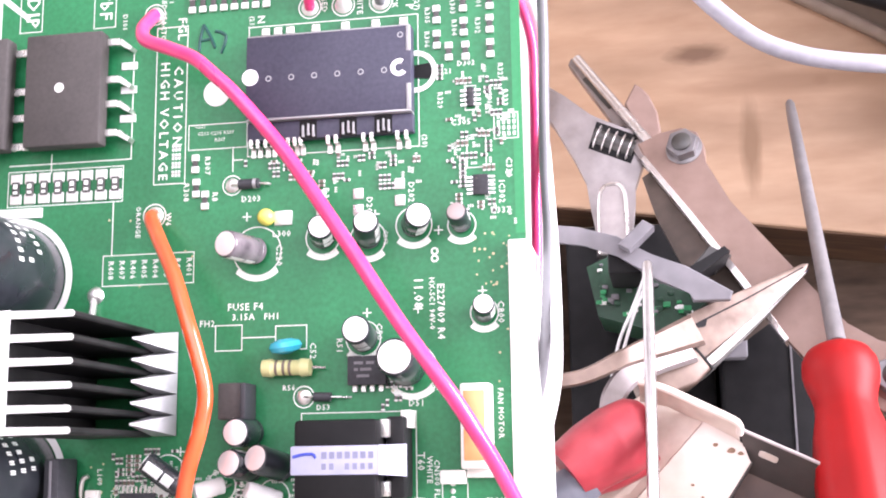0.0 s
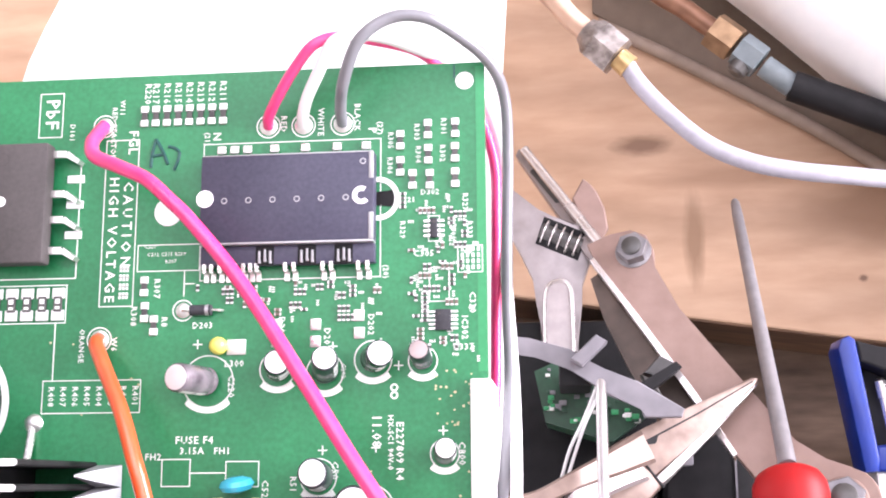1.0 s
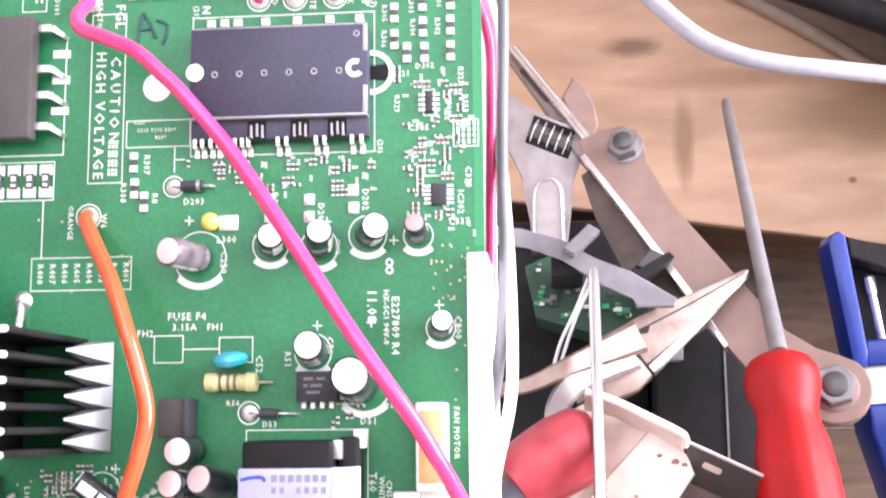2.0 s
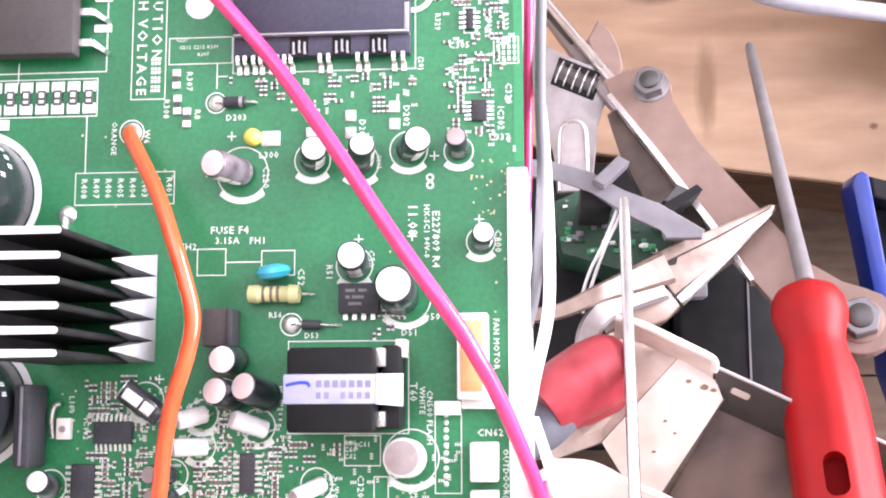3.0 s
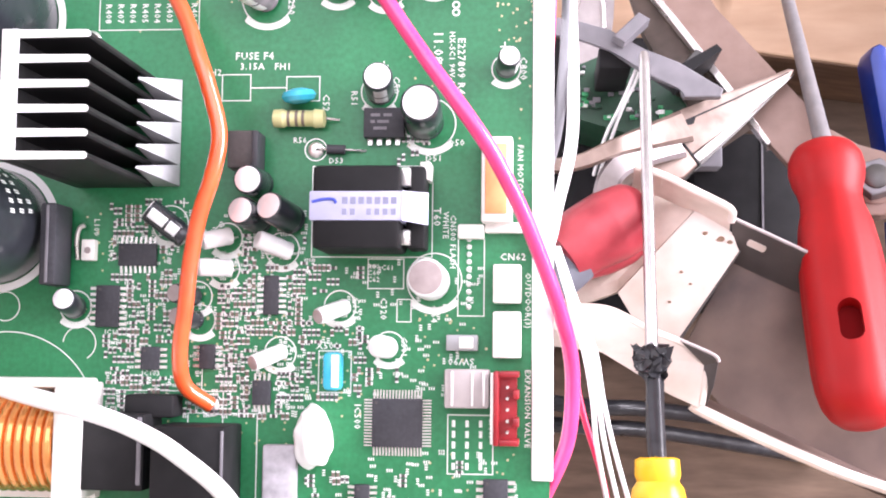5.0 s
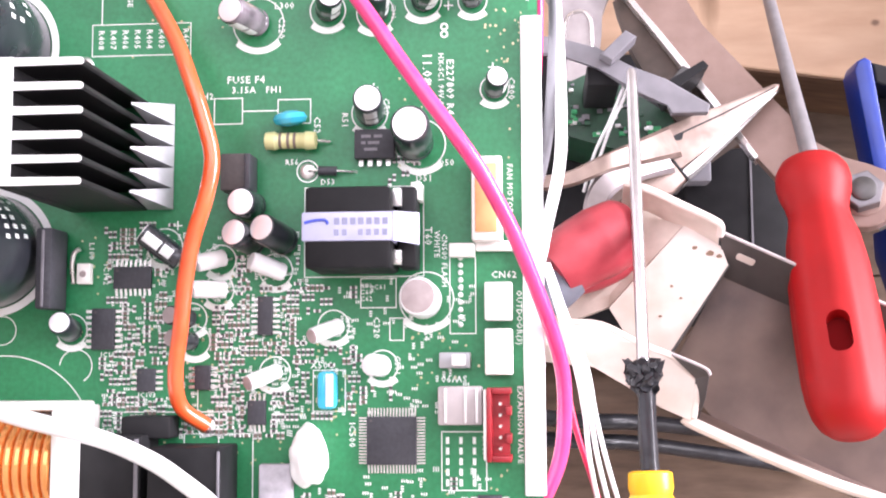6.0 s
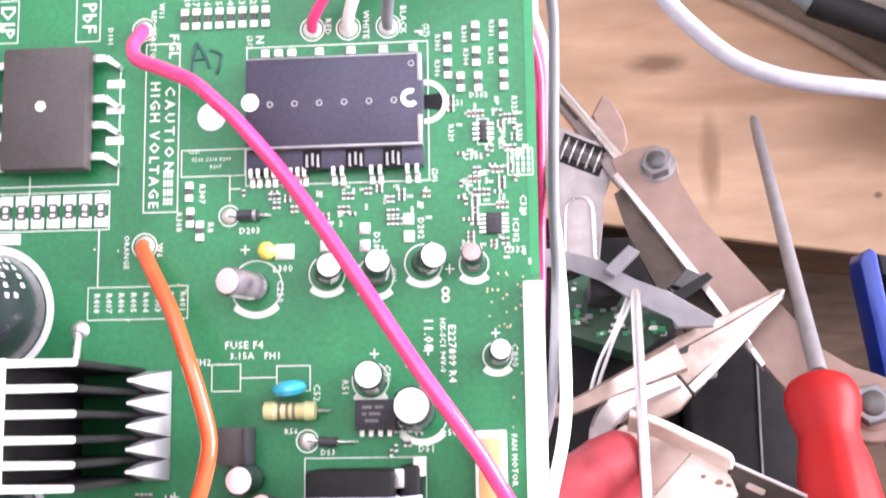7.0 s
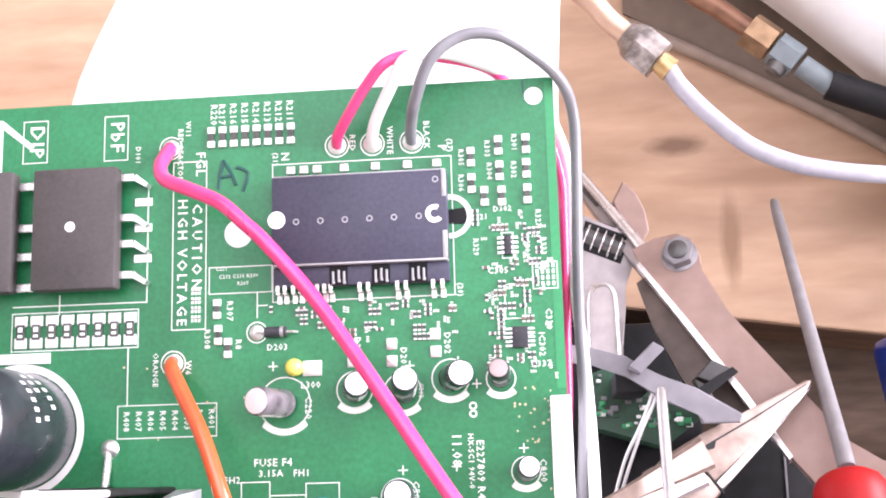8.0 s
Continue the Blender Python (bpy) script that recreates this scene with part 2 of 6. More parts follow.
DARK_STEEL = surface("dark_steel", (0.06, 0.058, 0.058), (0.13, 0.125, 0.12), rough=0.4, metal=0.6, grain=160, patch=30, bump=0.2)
CREAM_PAINT = surface("cream_painted_metal", (0.42, 0.33, 0.27), (0.76, 0.67, 0.62), rough=0.34, grain=60, patch=26, bump=0.15)
TAN_SHADED_CREAM = surface("stained_shaded_cream_paint", (0.24, 0.165, 0.11), (0.76, 0.66, 0.59), rough=0.4, grain=60, patch=30, bump=0.2)
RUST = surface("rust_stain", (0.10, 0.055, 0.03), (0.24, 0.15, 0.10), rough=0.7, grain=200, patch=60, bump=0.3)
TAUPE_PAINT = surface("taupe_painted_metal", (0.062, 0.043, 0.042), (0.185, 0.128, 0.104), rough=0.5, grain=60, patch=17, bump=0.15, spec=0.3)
GREY_AND_SHADE = surface("grey_metal_and_shade", (0.045, 0.038, 0.037), (0.10, 0.085, 0.08), rough=0.5, grain=70, patch=20, bump=0.15, spec=0.3)
RED_HANDLE = surface("red_handle_plastic", (0.27, 0.002, 0.0032), (0.38, 0.005, 0.007), rough=0.5, grain=60, patch=14, bump=0.06, spec=0.3)
SLOT_SHADE = surface("slot_shade_red", (0.12, 0.002, 0.003), (0.17, 0.004, 0.005), rough=0.8, grain=60, patch=14, bump=0.06, spec=0.1)
DIP_RED = surface("red_dipped_grip", (0.22, 0.012, 0.022), (0.42, 0.05, 0.065), rough=0.42, grain=120, patch=34, bump=0.25)
GRIP_GREY = surface("grey_grip", (0.10, 0.105, 0.13), (0.17, 0.175, 0.21), rough=0.55, grain=120, patch=30, bump=0.2)
BLACK_TAPE = surface("black_tape", (0.010, 0.010, 0.012), (0.03, 0.03, 0.034), rough=0.3, grain=160, patch=60, bump=0.5, depth=0.001, spec=0.3)
YELLOW = surface("yellow_handle", (0.85, 0.42, 0.01), (0.92, 0.52, 0.02), rough=0.3, grain=60, patch=14, bump=0.05)
BLUE = surface("blue_grip", (0.006, 0.022, 0.19), (0.013, 0.042, 0.28), rough=0.3, grain=90, patch=20, bump=0.1)
GREY_CLIP = surface("grey_plastic", (0.13, 0.125, 0.14), (0.215, 0.205, 0.225), rough=0.5, grain=120, patch=30, bump=0.15)
BLACK_CASE = surface("black_plastic", (0.006, 0.006, 0.007), (0.017, 0.0165, 0.018), rough=0.6, grain=140, patch=25, bump=0.25, spec=0.2)
BRASS = surface("brass", (0.46, 0.31, 0.14), (0.66, 0.49, 0.26), rough=0.35, metal=0.75, grain=160, patch=60, bump=0.15)
OLD_BRASS = surface("tarnished_brass", (0.16, 0.095, 0.05), (0.40, 0.26, 0.15), rough=0.4, metal=0.65, grain=160, patch=60, bump=0.2)
NICKEL = surface("corroded_nut", (0.07, 0.055, 0.05), (0.48, 0.44, 0.42), rough=0.35, metal=0.7, grain=260, patch=110, bump=0.3)
PIPE_COPPER = surface("copper_pipe", (0.50, 0.33, 0.235), (0.68, 0.50, 0.385), rough=0.4, metal=0.35, grain=120, patch=30, bump=0.1)
DARK_COPPER = surface("tarnished_copper_pipe", (0.13, 0.06, 0.035), (0.27, 0.14, 0.085), rough=0.4, metal=0.5, grain=120, patch=30, bump=0.15)
HOSE = surface("white_hose", (0.29, 0.285, 0.33), (0.40, 0.39, 0.445), rough=0.5, grain=200, patch=40, bump=0.15)
BEIGE = surface("beige_tube", (0.25, 0.19, 0.15), (0.34, 0.265, 0.215), rough=0.6, grain=150, patch=30, bump=0.2)
BOARDING = surface("grey_brown_card", (0.135, 0.10, 0.072), (0.20, 0.15, 0.115), rough=0.75, grain=120, patch=12, bump=0.2)
BLUISH = surface("bluish_tube", (0.10, 0.125, 0.14), (0.20, 0.235, 0.25), rough=0.5, grain=150, patch=60, bump=0.2)
DEEP_GREEN = surface("small_board_mask", (0.008, 0.035, 0.018), (0.016, 0.07, 0.034), rough=0.4, grain=400, patch=60, bump=0.1)
PLASTER = surface("wall_plaster", (0.62, 0.59, 0.55), (0.70, 0.67, 0.63), rough=0.8, grain=40, patch=4, bump=0.2)
CONCRETE = surface("floor_concrete", (0.26, 0.25, 0.24), (0.36, 0.35, 0.34), rough=0.8, grain=40, patch=4, bump=0.3)

# ---- building blocks; all plans below are in millimetres, z from the bench top ----
TOP = 245.0


def mesh_of(bm, name, material, smooth=None):
    data = bpy.data.meshes.new(name)
    bmesh.ops.scale(bm, vec=(0.001, 0.001, 0.001), verts=bm.verts)
    bmesh.ops.recalc_face_normals(bm, faces=bm.faces)
    bm.to_mesh(data)
    bm.free()
    data.materials.append(material)
    if smooth:
        for p in data.polygons:
            p.use_smooth = True
        data.set_sharp_from_angle(angle=radians(smooth))
    return data


def thing(name, at, label, category, group="", kind="", turn=0):
    ob = new(name)
    ob.empty_display_size = 0.01
    ob.matrix_world = pose(at[0] / 1000, at[1] / 1000, at[2] / 1000, 0, 0, turn)
    return tagged(ob, label, category, group, kind)


def part(name, bm, material, parent, label="", smooth=35, at=(0, 0, 0), turn=0):
    ob = new(name, mesh_of(bm, name, material, smooth))
    ob.parent = parent
    ob.matrix_basis = pose(at[0] / 1000, at[1] / 1000, at[2] / 1000, 0, 0, turn)
    return tagged(ob, label)


def shared(name, data, parent, at=(0, 0, 0), turn=0):
    ob = new(name, data)
    ob.parent = parent
    ob.matrix_basis = pose(at[0] / 1000, at[1] / 1000, at[2] / 1000, 0, 0, turn)
    return ob


def solo(name, bm, material, label, category, group="", kind="", smooth=35):
    return tagged(new(name, mesh_of(bm, name, material, smooth)), label, category, group, kind)


def box(bm, x0, x1, y0, y1, z0, z1, bevel=0.0, segments=2):
    made = bmesh.ops.create_cube(bm, size=1, matrix=Matrix.Translation(((x0 + x1) / 2, (y0 + y1) / 2, (z0 + z1) / 2)) @ Matrix.Diagonal((abs(x1 - x0), abs(y1 - y0), abs(z1 - z0), 1)))
    if bevel:
        edges = list({e for v in made["verts"] for e in v.link_edges})
        bmesh.ops.bevel(bm, geom=edges, offset=bevel, segments=segments, profile=0.5, affect="EDGES")
    return bm


def one_box(*size, bevel=0.0):
    return box(bmesh.new(), *size, bevel=bevel)


def rod(bm, a, b, r, r2=None, sides=20):
    a, b = Vector(a), Vector(b)
    way = b - a
    m = Matrix.Translation((a + b) / 2) @ way.to_track_quat("Z", "Y").to_matrix().to_4x4()
    bmesh.ops.create_cone(bm, cap_ends=True, segments=sides, radius1=r, radius2=r if r2 is None else r2, depth=way.length, matrix=m)
    return bm


def lathe(bm, a, b, profile, sides=32):
    """Turns (distance along a-b, radius) pairs into a closed body round that axis."""
    a, b = Vector(a), Vector(b)
    m = Matrix.Translation(a) @ (b - a).to_track_quat("Z", "Y").to_matrix().to_4x4()
    rings = []
    for d, r in profile:
        rings.append([bm.verts.new(m @ Vector((r * math.cos(k * math.tau / sides), r * math.sin(k * math.tau / sides), d))) for k in range(sides)])
    for p, q in zip(rings, rings[1:]):
        for k in range(sides):
            bm.faces.new((p[k], p[(k + 1) % sides], q[(k + 1) % sides], q[k]))
    bm.faces.new(rings[0][::-1])
    bm.faces.new(rings[-1])
    return bm


def glide(points, steps=8):
    """A smooth curve through the points."""
    p = [Vector(q) for q in points]
    p = [2 * p[0] - p[1]] + p + [2 * p[-1] - p[-2]]
    out = []
    for a, b, c, d in zip(p, p[1:], p[2:], p[3:]):
        for k in range(steps):
            t = k / steps
            out.append(0.5 * (2 * b + (c - a) * t + (2 * a - 5 * b + 4 * c - d) * t * t + (3 * b - a - 3 * c + d) * t ** 3))
    return out + [p[-2]]


def tube(bm, points, r, sides=14, steps=8):
    """A round cable of radius r (or one radius for each point) along a smooth curve."""
    line = glide(points, steps)
    radii = [r] * len(line) if not isinstance(r, (list, tuple)) else [float(q) for q in np.interp(np.linspace(0, 1, len(line)), np.linspace(0, 1, len(r)), r)]
    side = Vector((0, 0, 1)).cross(line[1] - line[0])
    side = side.normalized() if side.length > 1e-6 else Vector((1, 0, 0))
    rings = []
    for k, c in enumerate(line):
        way = (line[min(k + 1, len(line) - 1)] - line[max(k - 1, 0)]).normalized()
        side = (side - way * side.dot(way)).normalized()
        up = way.cross(side)
        rings.append([bm.verts.new(c + radii[k] * (side * math.cos(j * math.tau / sides) + up * math.sin(j * math.tau / sides))) for j in range(sides)])
    for p, q in zip(rings, rings[1:]):
        for j in range(sides):
            bm.faces.new((p[j], p[(j + 1) % sides], q[(j + 1) % sides], q[j]))
    bm.faces.new(rings[0][::-1])
    bm.faces.new(rings[-1])
    return bm


def slab(bm, outline, z0, z1, frame_m=None, bevel=0.0):
    """A flat plate with the given outline between two heights, in the axes of frame_m."""
    m = frame_m or Matrix()
    low = [bm.verts.new((x, y, z0)) for x, y in outline]
    high = [bm.verts.new((x, y, z1)) for x, y in outline]
    faces = [bm.faces.new(low[::-1]), bm.faces.new(high)]
    n = len(outline)
    for k in range(n):
        faces.append(bm.faces.new((low[k], low[(k + 1) % n], high[(k + 1) % n], high[k])))
    if bevel:
        edges = [e for e in faces[1].edges]
        bmesh.ops.bevel(bm, geom=edges, offset=bevel, segments=2, profile=0.5, affect="EDGES")
    bmesh.ops.transform(bm, matrix=m, verts=bm.verts)
    return bm


def loop_ring(bm, x, y, z, r, width, height=0.12, sides=36, start=0.0, sweep=360.0):
    """A flat printed ring or arc."""
    closed = sweep >= 360
    n = sides if closed else sides + 1
    inner, outer = [], []
    for k in range(n):
        a = radians(start + sweep * k / sides)
        inner.append(bm.verts.new((x + (r - width / 2) * math.cos(a), y + (r - width / 2) * math.sin(a), z + height)))
        outer.append(bm.verts.new((x + (r + width / 2) * math.cos(a), y + (r + width / 2) * math.sin(a), z + height)))
    for k in range(n if closed else n - 1):
        j = (k + 1) % n
        bm.faces.new((inner[k], outer[k], outer[j], inner[j]))
    return bm


def line_box(bm, x0, x1, y0, y1, z, width=0.28):
    """A printed rectangle of four thin bars."""
    h = width / 2
    outer, inner = ([bm.verts.new((x, y, z + 0.1)) for x, y in ((x0 - s, y0 - s), (x1 + s, y0 - s), (x1 + s, y1 + s), (x0 - s, y1 + s))] for s in (h, -h))
    for k in range(4):
        j = (k + 1) % 4
        bm.faces.new((outer[k], outer[j], inner[j], inner[k]))
    return bm


def axes(origin, ahead, side):
    """A frame with x along ahead, y towards side and z across them."""
    x = Vector(ahead).normalized()
    z = x.cross(Vector(side)).normalized()
    y = z.cross(x)
    m = Matrix((x, y, z)).transposed().to_4x4()
    m.translation = origin
    return m


def rounded(x0, x1, y0, y1, r, n=4):
    out = []
    for cx, cy, a in ((x1 - r, y1 - r, 0), (x0 + r, y1 - r, 90), (x0 + r, y0 + r, 180), (x1 - r, y0 + r, 270)):
        out += [(cx + r * math.cos(radians(a + 90 * k / n)), cy + r * math.sin(radians(a + 90 * k / n))) for k in range(n + 1)]
    return out


# ---- the room and the bench ----
room = one_box(-2200, 2200, -2200, 2200, -1050, -950)
solo("floor", room, CONCRETE, "grey concrete workshop floor under the bench", "floor", kind="structure")
for side_name, size in (("wall_west", (-2300, -2200, -2300, 2300, -1050, 1700)), ("wall_south", (-2200, 2200, -2300, -2200, -1050, 1700)), ("wall_north", (-2200, 2200, 2200, 2300, -1050, 1700))):
    solo(side_name, one_box(*size), PLASTER, "pale plastered workshop wall", "wall", kind="structure")
east = bmesh.new()
for size in ((2200, 2300, -2300, -1100, -1050, 1700), (2200, 2300, 1900, 2300, -1050, 1700), (2200, 2300, -1100, 1900, -1050, 0), (2200, 2300, -1100, 1900, 1500, 1700)):
    box(east, *size)
solo("wall_east", east, PLASTER, "pale plastered wall with a wide window opening", "wall", kind="structure")
roof = bmesh.new()
for size in ((-2300, -800, -2300, 2300, 1700, 1800), (1000, 2300, -2300, 2300, 1700, 1800), (-800, 1000, -2300, -50, 1700, 1800), (-800, 1000, 1550, 2300, 1700, 1800)):
    box(roof, *size)
solo("ceiling", roof, PLASTER, "pale plastered ceiling with a skylight opening", "ceiling", kind="structure")

bench = thing("workbench", (0, 0, -70), "old brown wooden workbench with worn boards", "workbench")
for k in range(5):
    part("board", one_box(-700, 700, -540 + 200 * k, -340.6 + 200 * k, -40, 0, bevel=1.5), OLD_WOOD, bench)
for x in (-640, 640):
    for y in (-500, 380):
        part("leg", one_box(x - 35, x + 35, y - 35, y + 35, -880, -40, bevel=3), OLD_WOOD, bench)

plank = thing("thick_plank", (0, 0, 0), "thick light pine plank with knots lying on the bench", "plank")
edge = [(-700, 71), (420, -92), (420, 430), (-700, 430)]
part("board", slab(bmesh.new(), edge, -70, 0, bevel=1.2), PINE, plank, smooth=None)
part("end_face", slab(bmesh.new(), [(-698, 70.1), (419, -92.5), (419, -92.1), (-698, 70.5)], -69.5, -1.5), EDGE_WOOD, plank, "dark brown front face", smooth=None)


def blot(x, y, rx, ry, seed, n=40):
    rng = random.Random(seed)
    a, b = rng.uniform(0, 6), rng.uniform(0, 6)
    return [(x + rx * (1 + 0.12 * math.sin(2 * t + a) + 0.06 * math.sin(5 * t + b)) * math.cos(t), y + ry * (1 + 0.12 * math.sin(3 * t + b)) * math.sin(t)) for t in (k * math.tau / n for k in range(n))]

# ---- white tray under the circuit board ----
tray = thing("white_tray", (-80, -70, 0), "white plastic control box tray carrying the circuit board", "tray")
part("base", one_box(-160, 55, -150, 60, 0, 186, bevel=4), WHITE_PLASTIC, tray)
sheet = [(80 + x if x > 0 else x, y) for x, y in [(-30, 230), (-58, 150), (-71, 126), (-79, 109), (-84, 98), (-87, 85), (-110, 20), (-190, 0), (-190, -185), (1, -185), (1, 40), (2, 85), (4, 115), (8, 150), (16, 230)]]
part("plate", slab(bmesh.new(), sheet, 186, 189, bevel=0.8), WHITE_PLASTIC, tray, smooth=None)
part("rail", one_box(75.2, 80.9, -150.8, -20.6, 189, TOP + 2.2, bevel=0.5), WHITE_PLASTIC, tray, "white edge rail gripping the board")
for x, y in ((-60, 50), (60, 40), (-60, -130), (-150, 30), (-150, -130)):
    part("post", rod(bmesh.new(), (x, y, 189), (x, y, TOP - 1.6), 4), WHITE_PLASTIC, tray)

# ---- the circuit board: everything soldered to it is a part of it ----
board = thing("circuit_board", (0, 0, TOP), "green printed circuit board crowded with soldered components", "circuit board")
bm = slab(bmesh.new(), rounded(-270, 0, -285, 0, 1.5), -1.6, 0)
part("substrate", bm, GREEN, board, smooth=None)
part("light_margin", one_box(-2.6, -0.05, -88.5, -1.2, -0.2, 0.08), MARGIN, board, "lighter green strip along the edge", smooth=None)


def disc(x, y, r, z0, z1, sides=28):
    return rod(bmesh.new(), (x, y, z0), (x, y, z1), r, sides=sides)


part("corner_hole", disc(-5.7, -5.4, 2.6, -0.5, 0.1), WHITE_PLASTIC, board, "round mounting hole over the white tray")
part("corner_hole", disc(-91.5, -41.4, 4.1, -0.5, 0.1), WHITE_PLASTIC, board, "round mounting hole over the white tray")


def printed(text, x, y, h, turn):
    """Printed characters, centred, h millimetres high."""
    curve = bpy.data.curves.new("marking", "FONT")
    curve.body, curve.size, curve.align_x, curve.align_y, curve.resolution_u = text, h / 690, "CENTER", "CENTER", 1
    curve.offset = h * 0.000018
    curve.space_character = 1.55 if text == "CAUTION" else 1.35 if text == "HIGH VOLTAGE" else 1.12
    carrier = bpy.data.objects.new("marking", curve)
    data = bpy.data.meshes.new_from_object(carrier)
    bpy.data.objects.remove(carrier)
    data.materials.clear()
    data.materials.append(INK)
    ob = new("marking", data)
    ob.parent = board
    ob.matrix_basis = pose(x / 1000, y / 1000, 0.00012, 0, 0, turn)
    return ob


MARKS_A = [
    ("PbF", -128.1, -10.7, 4.0, -90),
    ("FGL", -102.9, -20.2, 2.7, -90),
    ("CAUTION", -103.8, -44.6, 2.8, -90),
    ("HIGH VOLTAGE", -108.1, -48.9, 2.8, -90),
    ("W11", -106.6, -9.6, 1.5, -90),
    ("RED REACTOR", -108.9, -17.2, 1.5, -90),
    ("D101", -121.6, -16.6, 1.5, -90),
    ("N", -77.9, -19.4, 2.3, -90),
    ("(21)", -80.7, -20.0, 1.5, -90),
    ("P", -32.3, -19.2, 2.3, -90),
    ("(27)", -30.1, -18.6, 1.5, -90),
    ("RED", -58.2, -16.3, 1.7, -90),
    ("WHITE", -47.3, -16.2, 1.7, -90),
    ("BLACK", -36.7, -15.1, 1.7, -90),
    ("R301", -11.8, -18.8, 1.5, -90),
    ("R302", -12.2, -26.7, 1.5, -90),
    ("R303", -19.5, -20.2, 1.5, -90),
    ("R304", -19.1, -26.8, 1.5, -90),
    ("R305", -27.0, -22.4, 1.5, -90),
    ("R306", -27.2, -29.8, 1.5, -90),
    ("D302", -15.8, -37.9, 1.5, 0),
    ("C305", -17.6, -55.5, 1.7, 0),
    ("IC300", -9.3, -48.9, 1.5, -90),
    ("R327", -5.9, -41.0, 1.5, -90),
]
MARKS_B = [
    ("R333", -4.7, -49.0, 1.5, -90),
    ("R329", -23.6, -48.5, 1.5, -90),
    ("R321", -22.4, -40.0, 1.5, 0),
    ("(20)", -28.3, -60.3, 1.5, -90),
    ("C330", -4.1, -69.5, 1.7, -90),
    ("IC302", -6.3, -76.4, 1.7, -90),
    ("R337", -6.7, -81.8, 1.7, 0),
    ("R307", -94.0, -63.6, 1.7, -90),
    ("R308", -100.5, -71.4, 1.7, -90),
    ("R8", -91.5, -73.2, 1.7, -90),
    ("D203", -80.3, -74.5, 1.7, 0),
    ("L300", -70.9, -85.4, 1.8, 0),
    ("C220", -71.6, -91.6, 1.8, -90),
    ("D201", -44.7, -78.8, 1.7, -90),
    ("D202", -32.4, -75.1, 1.7, -90),
    ("D200", -57.6, -75.4, 1.7, -90),
    ("C202", -40.0, -87.9, 1.2, -90),
    ("ORANGE", -115.4, -79.6, 1.5, -90),
    ("W6", -105.9, -79.3, 1.7, -90),
    ("FUSE F4", -81.6, -106.4, 2.0, 0),
    ("3.15A", -82.2, -109.3, 1.8, 0),
    ("FH1", -73.6, -109.4, 1.8, 0),
]
MARKS_C = [
    ("FH2", -93.1, -110.9, 1.8, 0),
    ("C52", -61.4, -119.6, 1.8, -90),
    ("R51", -53.6, -118.4, 1.7, -90),
    ("C50", -42.1, -114.8, 1.8, -90),
    ("11.08", -30.7, -104.3, 2.5, -90),
    ("E227809 R4", -24.3, -109.7, 2.0, -90),
    ("HX-SC1 94V-0", -26.8, -107.4, 1.5, -90),
    ("C800", -7.4, -110.5, 1.8, -90),
    ("R207", -90.2, -55.9, 1.0, 0),
    ("C221", -96.4, -51.5, 1.0, 0),
    ("C212 C215 R209", -91.5, -53.8, 1.0, 0),
    ("T60", -30.5, -151.0, 2.0, -90),
    ("D50", -25.5, -130.9, 1.7, 0),
    ("D51", -31.5, -135.1, 1.7, 0),
    ("R56", -68.4, -130.0, 1.5, 0),
    ("D53", -58.3, -135.7, 1.5, 0),
    ("IC105", -72.1, -198.7, 1.7, -90),
    ("IC104", -71.8, -179.7, 1.5, -90),
    ("C138", -70.3, -188.7, 1.7, -90),
    ("C133", -52.2, -175.9, 1.7, -90),
    ("C320", -44.7, -175.9, 1.7, -90),
    ("C64", -31.0, -177.3, 1.7, -90),
]
MARKS_D = [
    ("R60", -47.5, -164.6, 1.3, 0),
    ("C60", -47.5, -166.3, 1.3, 0),
    ("C62", -47.5, -168.1, 1.3, 0),
    ("C61", -43.7, -164.9, 1.3, 0),
    ("CN62", -9.9, -161.9, 1.8, 0),
    ("SW90", -23.6, -189.8, 1.8, 180),
    ("X500", -59.7, -186.1, 1.8, 0),
    ("C501", -39.0, -186.2, 1.5, -90),
    ("IC500", -51.3, -204.8, 1.7, -90),
    ("CN500 FLASH", -26.1, -157.8, 1.5, -90),
    ("WHITE", -28.1, -153.3, 1.5, -90),
    ("OUTDOOR(3)", -5.9, -173.5, 1.5, -90),
    ("EXPANSION VALVE", -5.9, -202.1, 1.5, -90),
    ("FAN MOTOR", -8.1, -138.3, 1.5, -90),
    ("CN40", -15.4, -207.3, 1.5, -90),
    ("L100", -124.9, -154.0, 1.5, -90),
    ("IC102", -120.6, -160.6, 1.5, -90),
    ("IC101", -119.1, -182.9, 1.3, 0),
    ("IC103", -108.3, -194.0, 1.3, 0),
    ("C4", -135.1, -174.7, 1.3, -90),
    ("DIP", -152.6, -10.9, 4.2, -90),
]
for marks in (MARKS_A, MARKS_B, MARKS_C, MARKS_D):
    for text, x, y, h, turn in marks:
        printed(text, x, y, h, turn)
for k, text in enumerate(("R220", "R217", "R216", "R215", "R214", "R213", "R212", "R211")):
    printed(text, -100.0 + 3.36 * k + (1.0 if k == 0 else 0), -5.6, 1.9, -90)
for k in range(8):
    printed("R40%d" % (8 - k), -123.6 + 3.5 * k, -93.8, 1.7, -90)

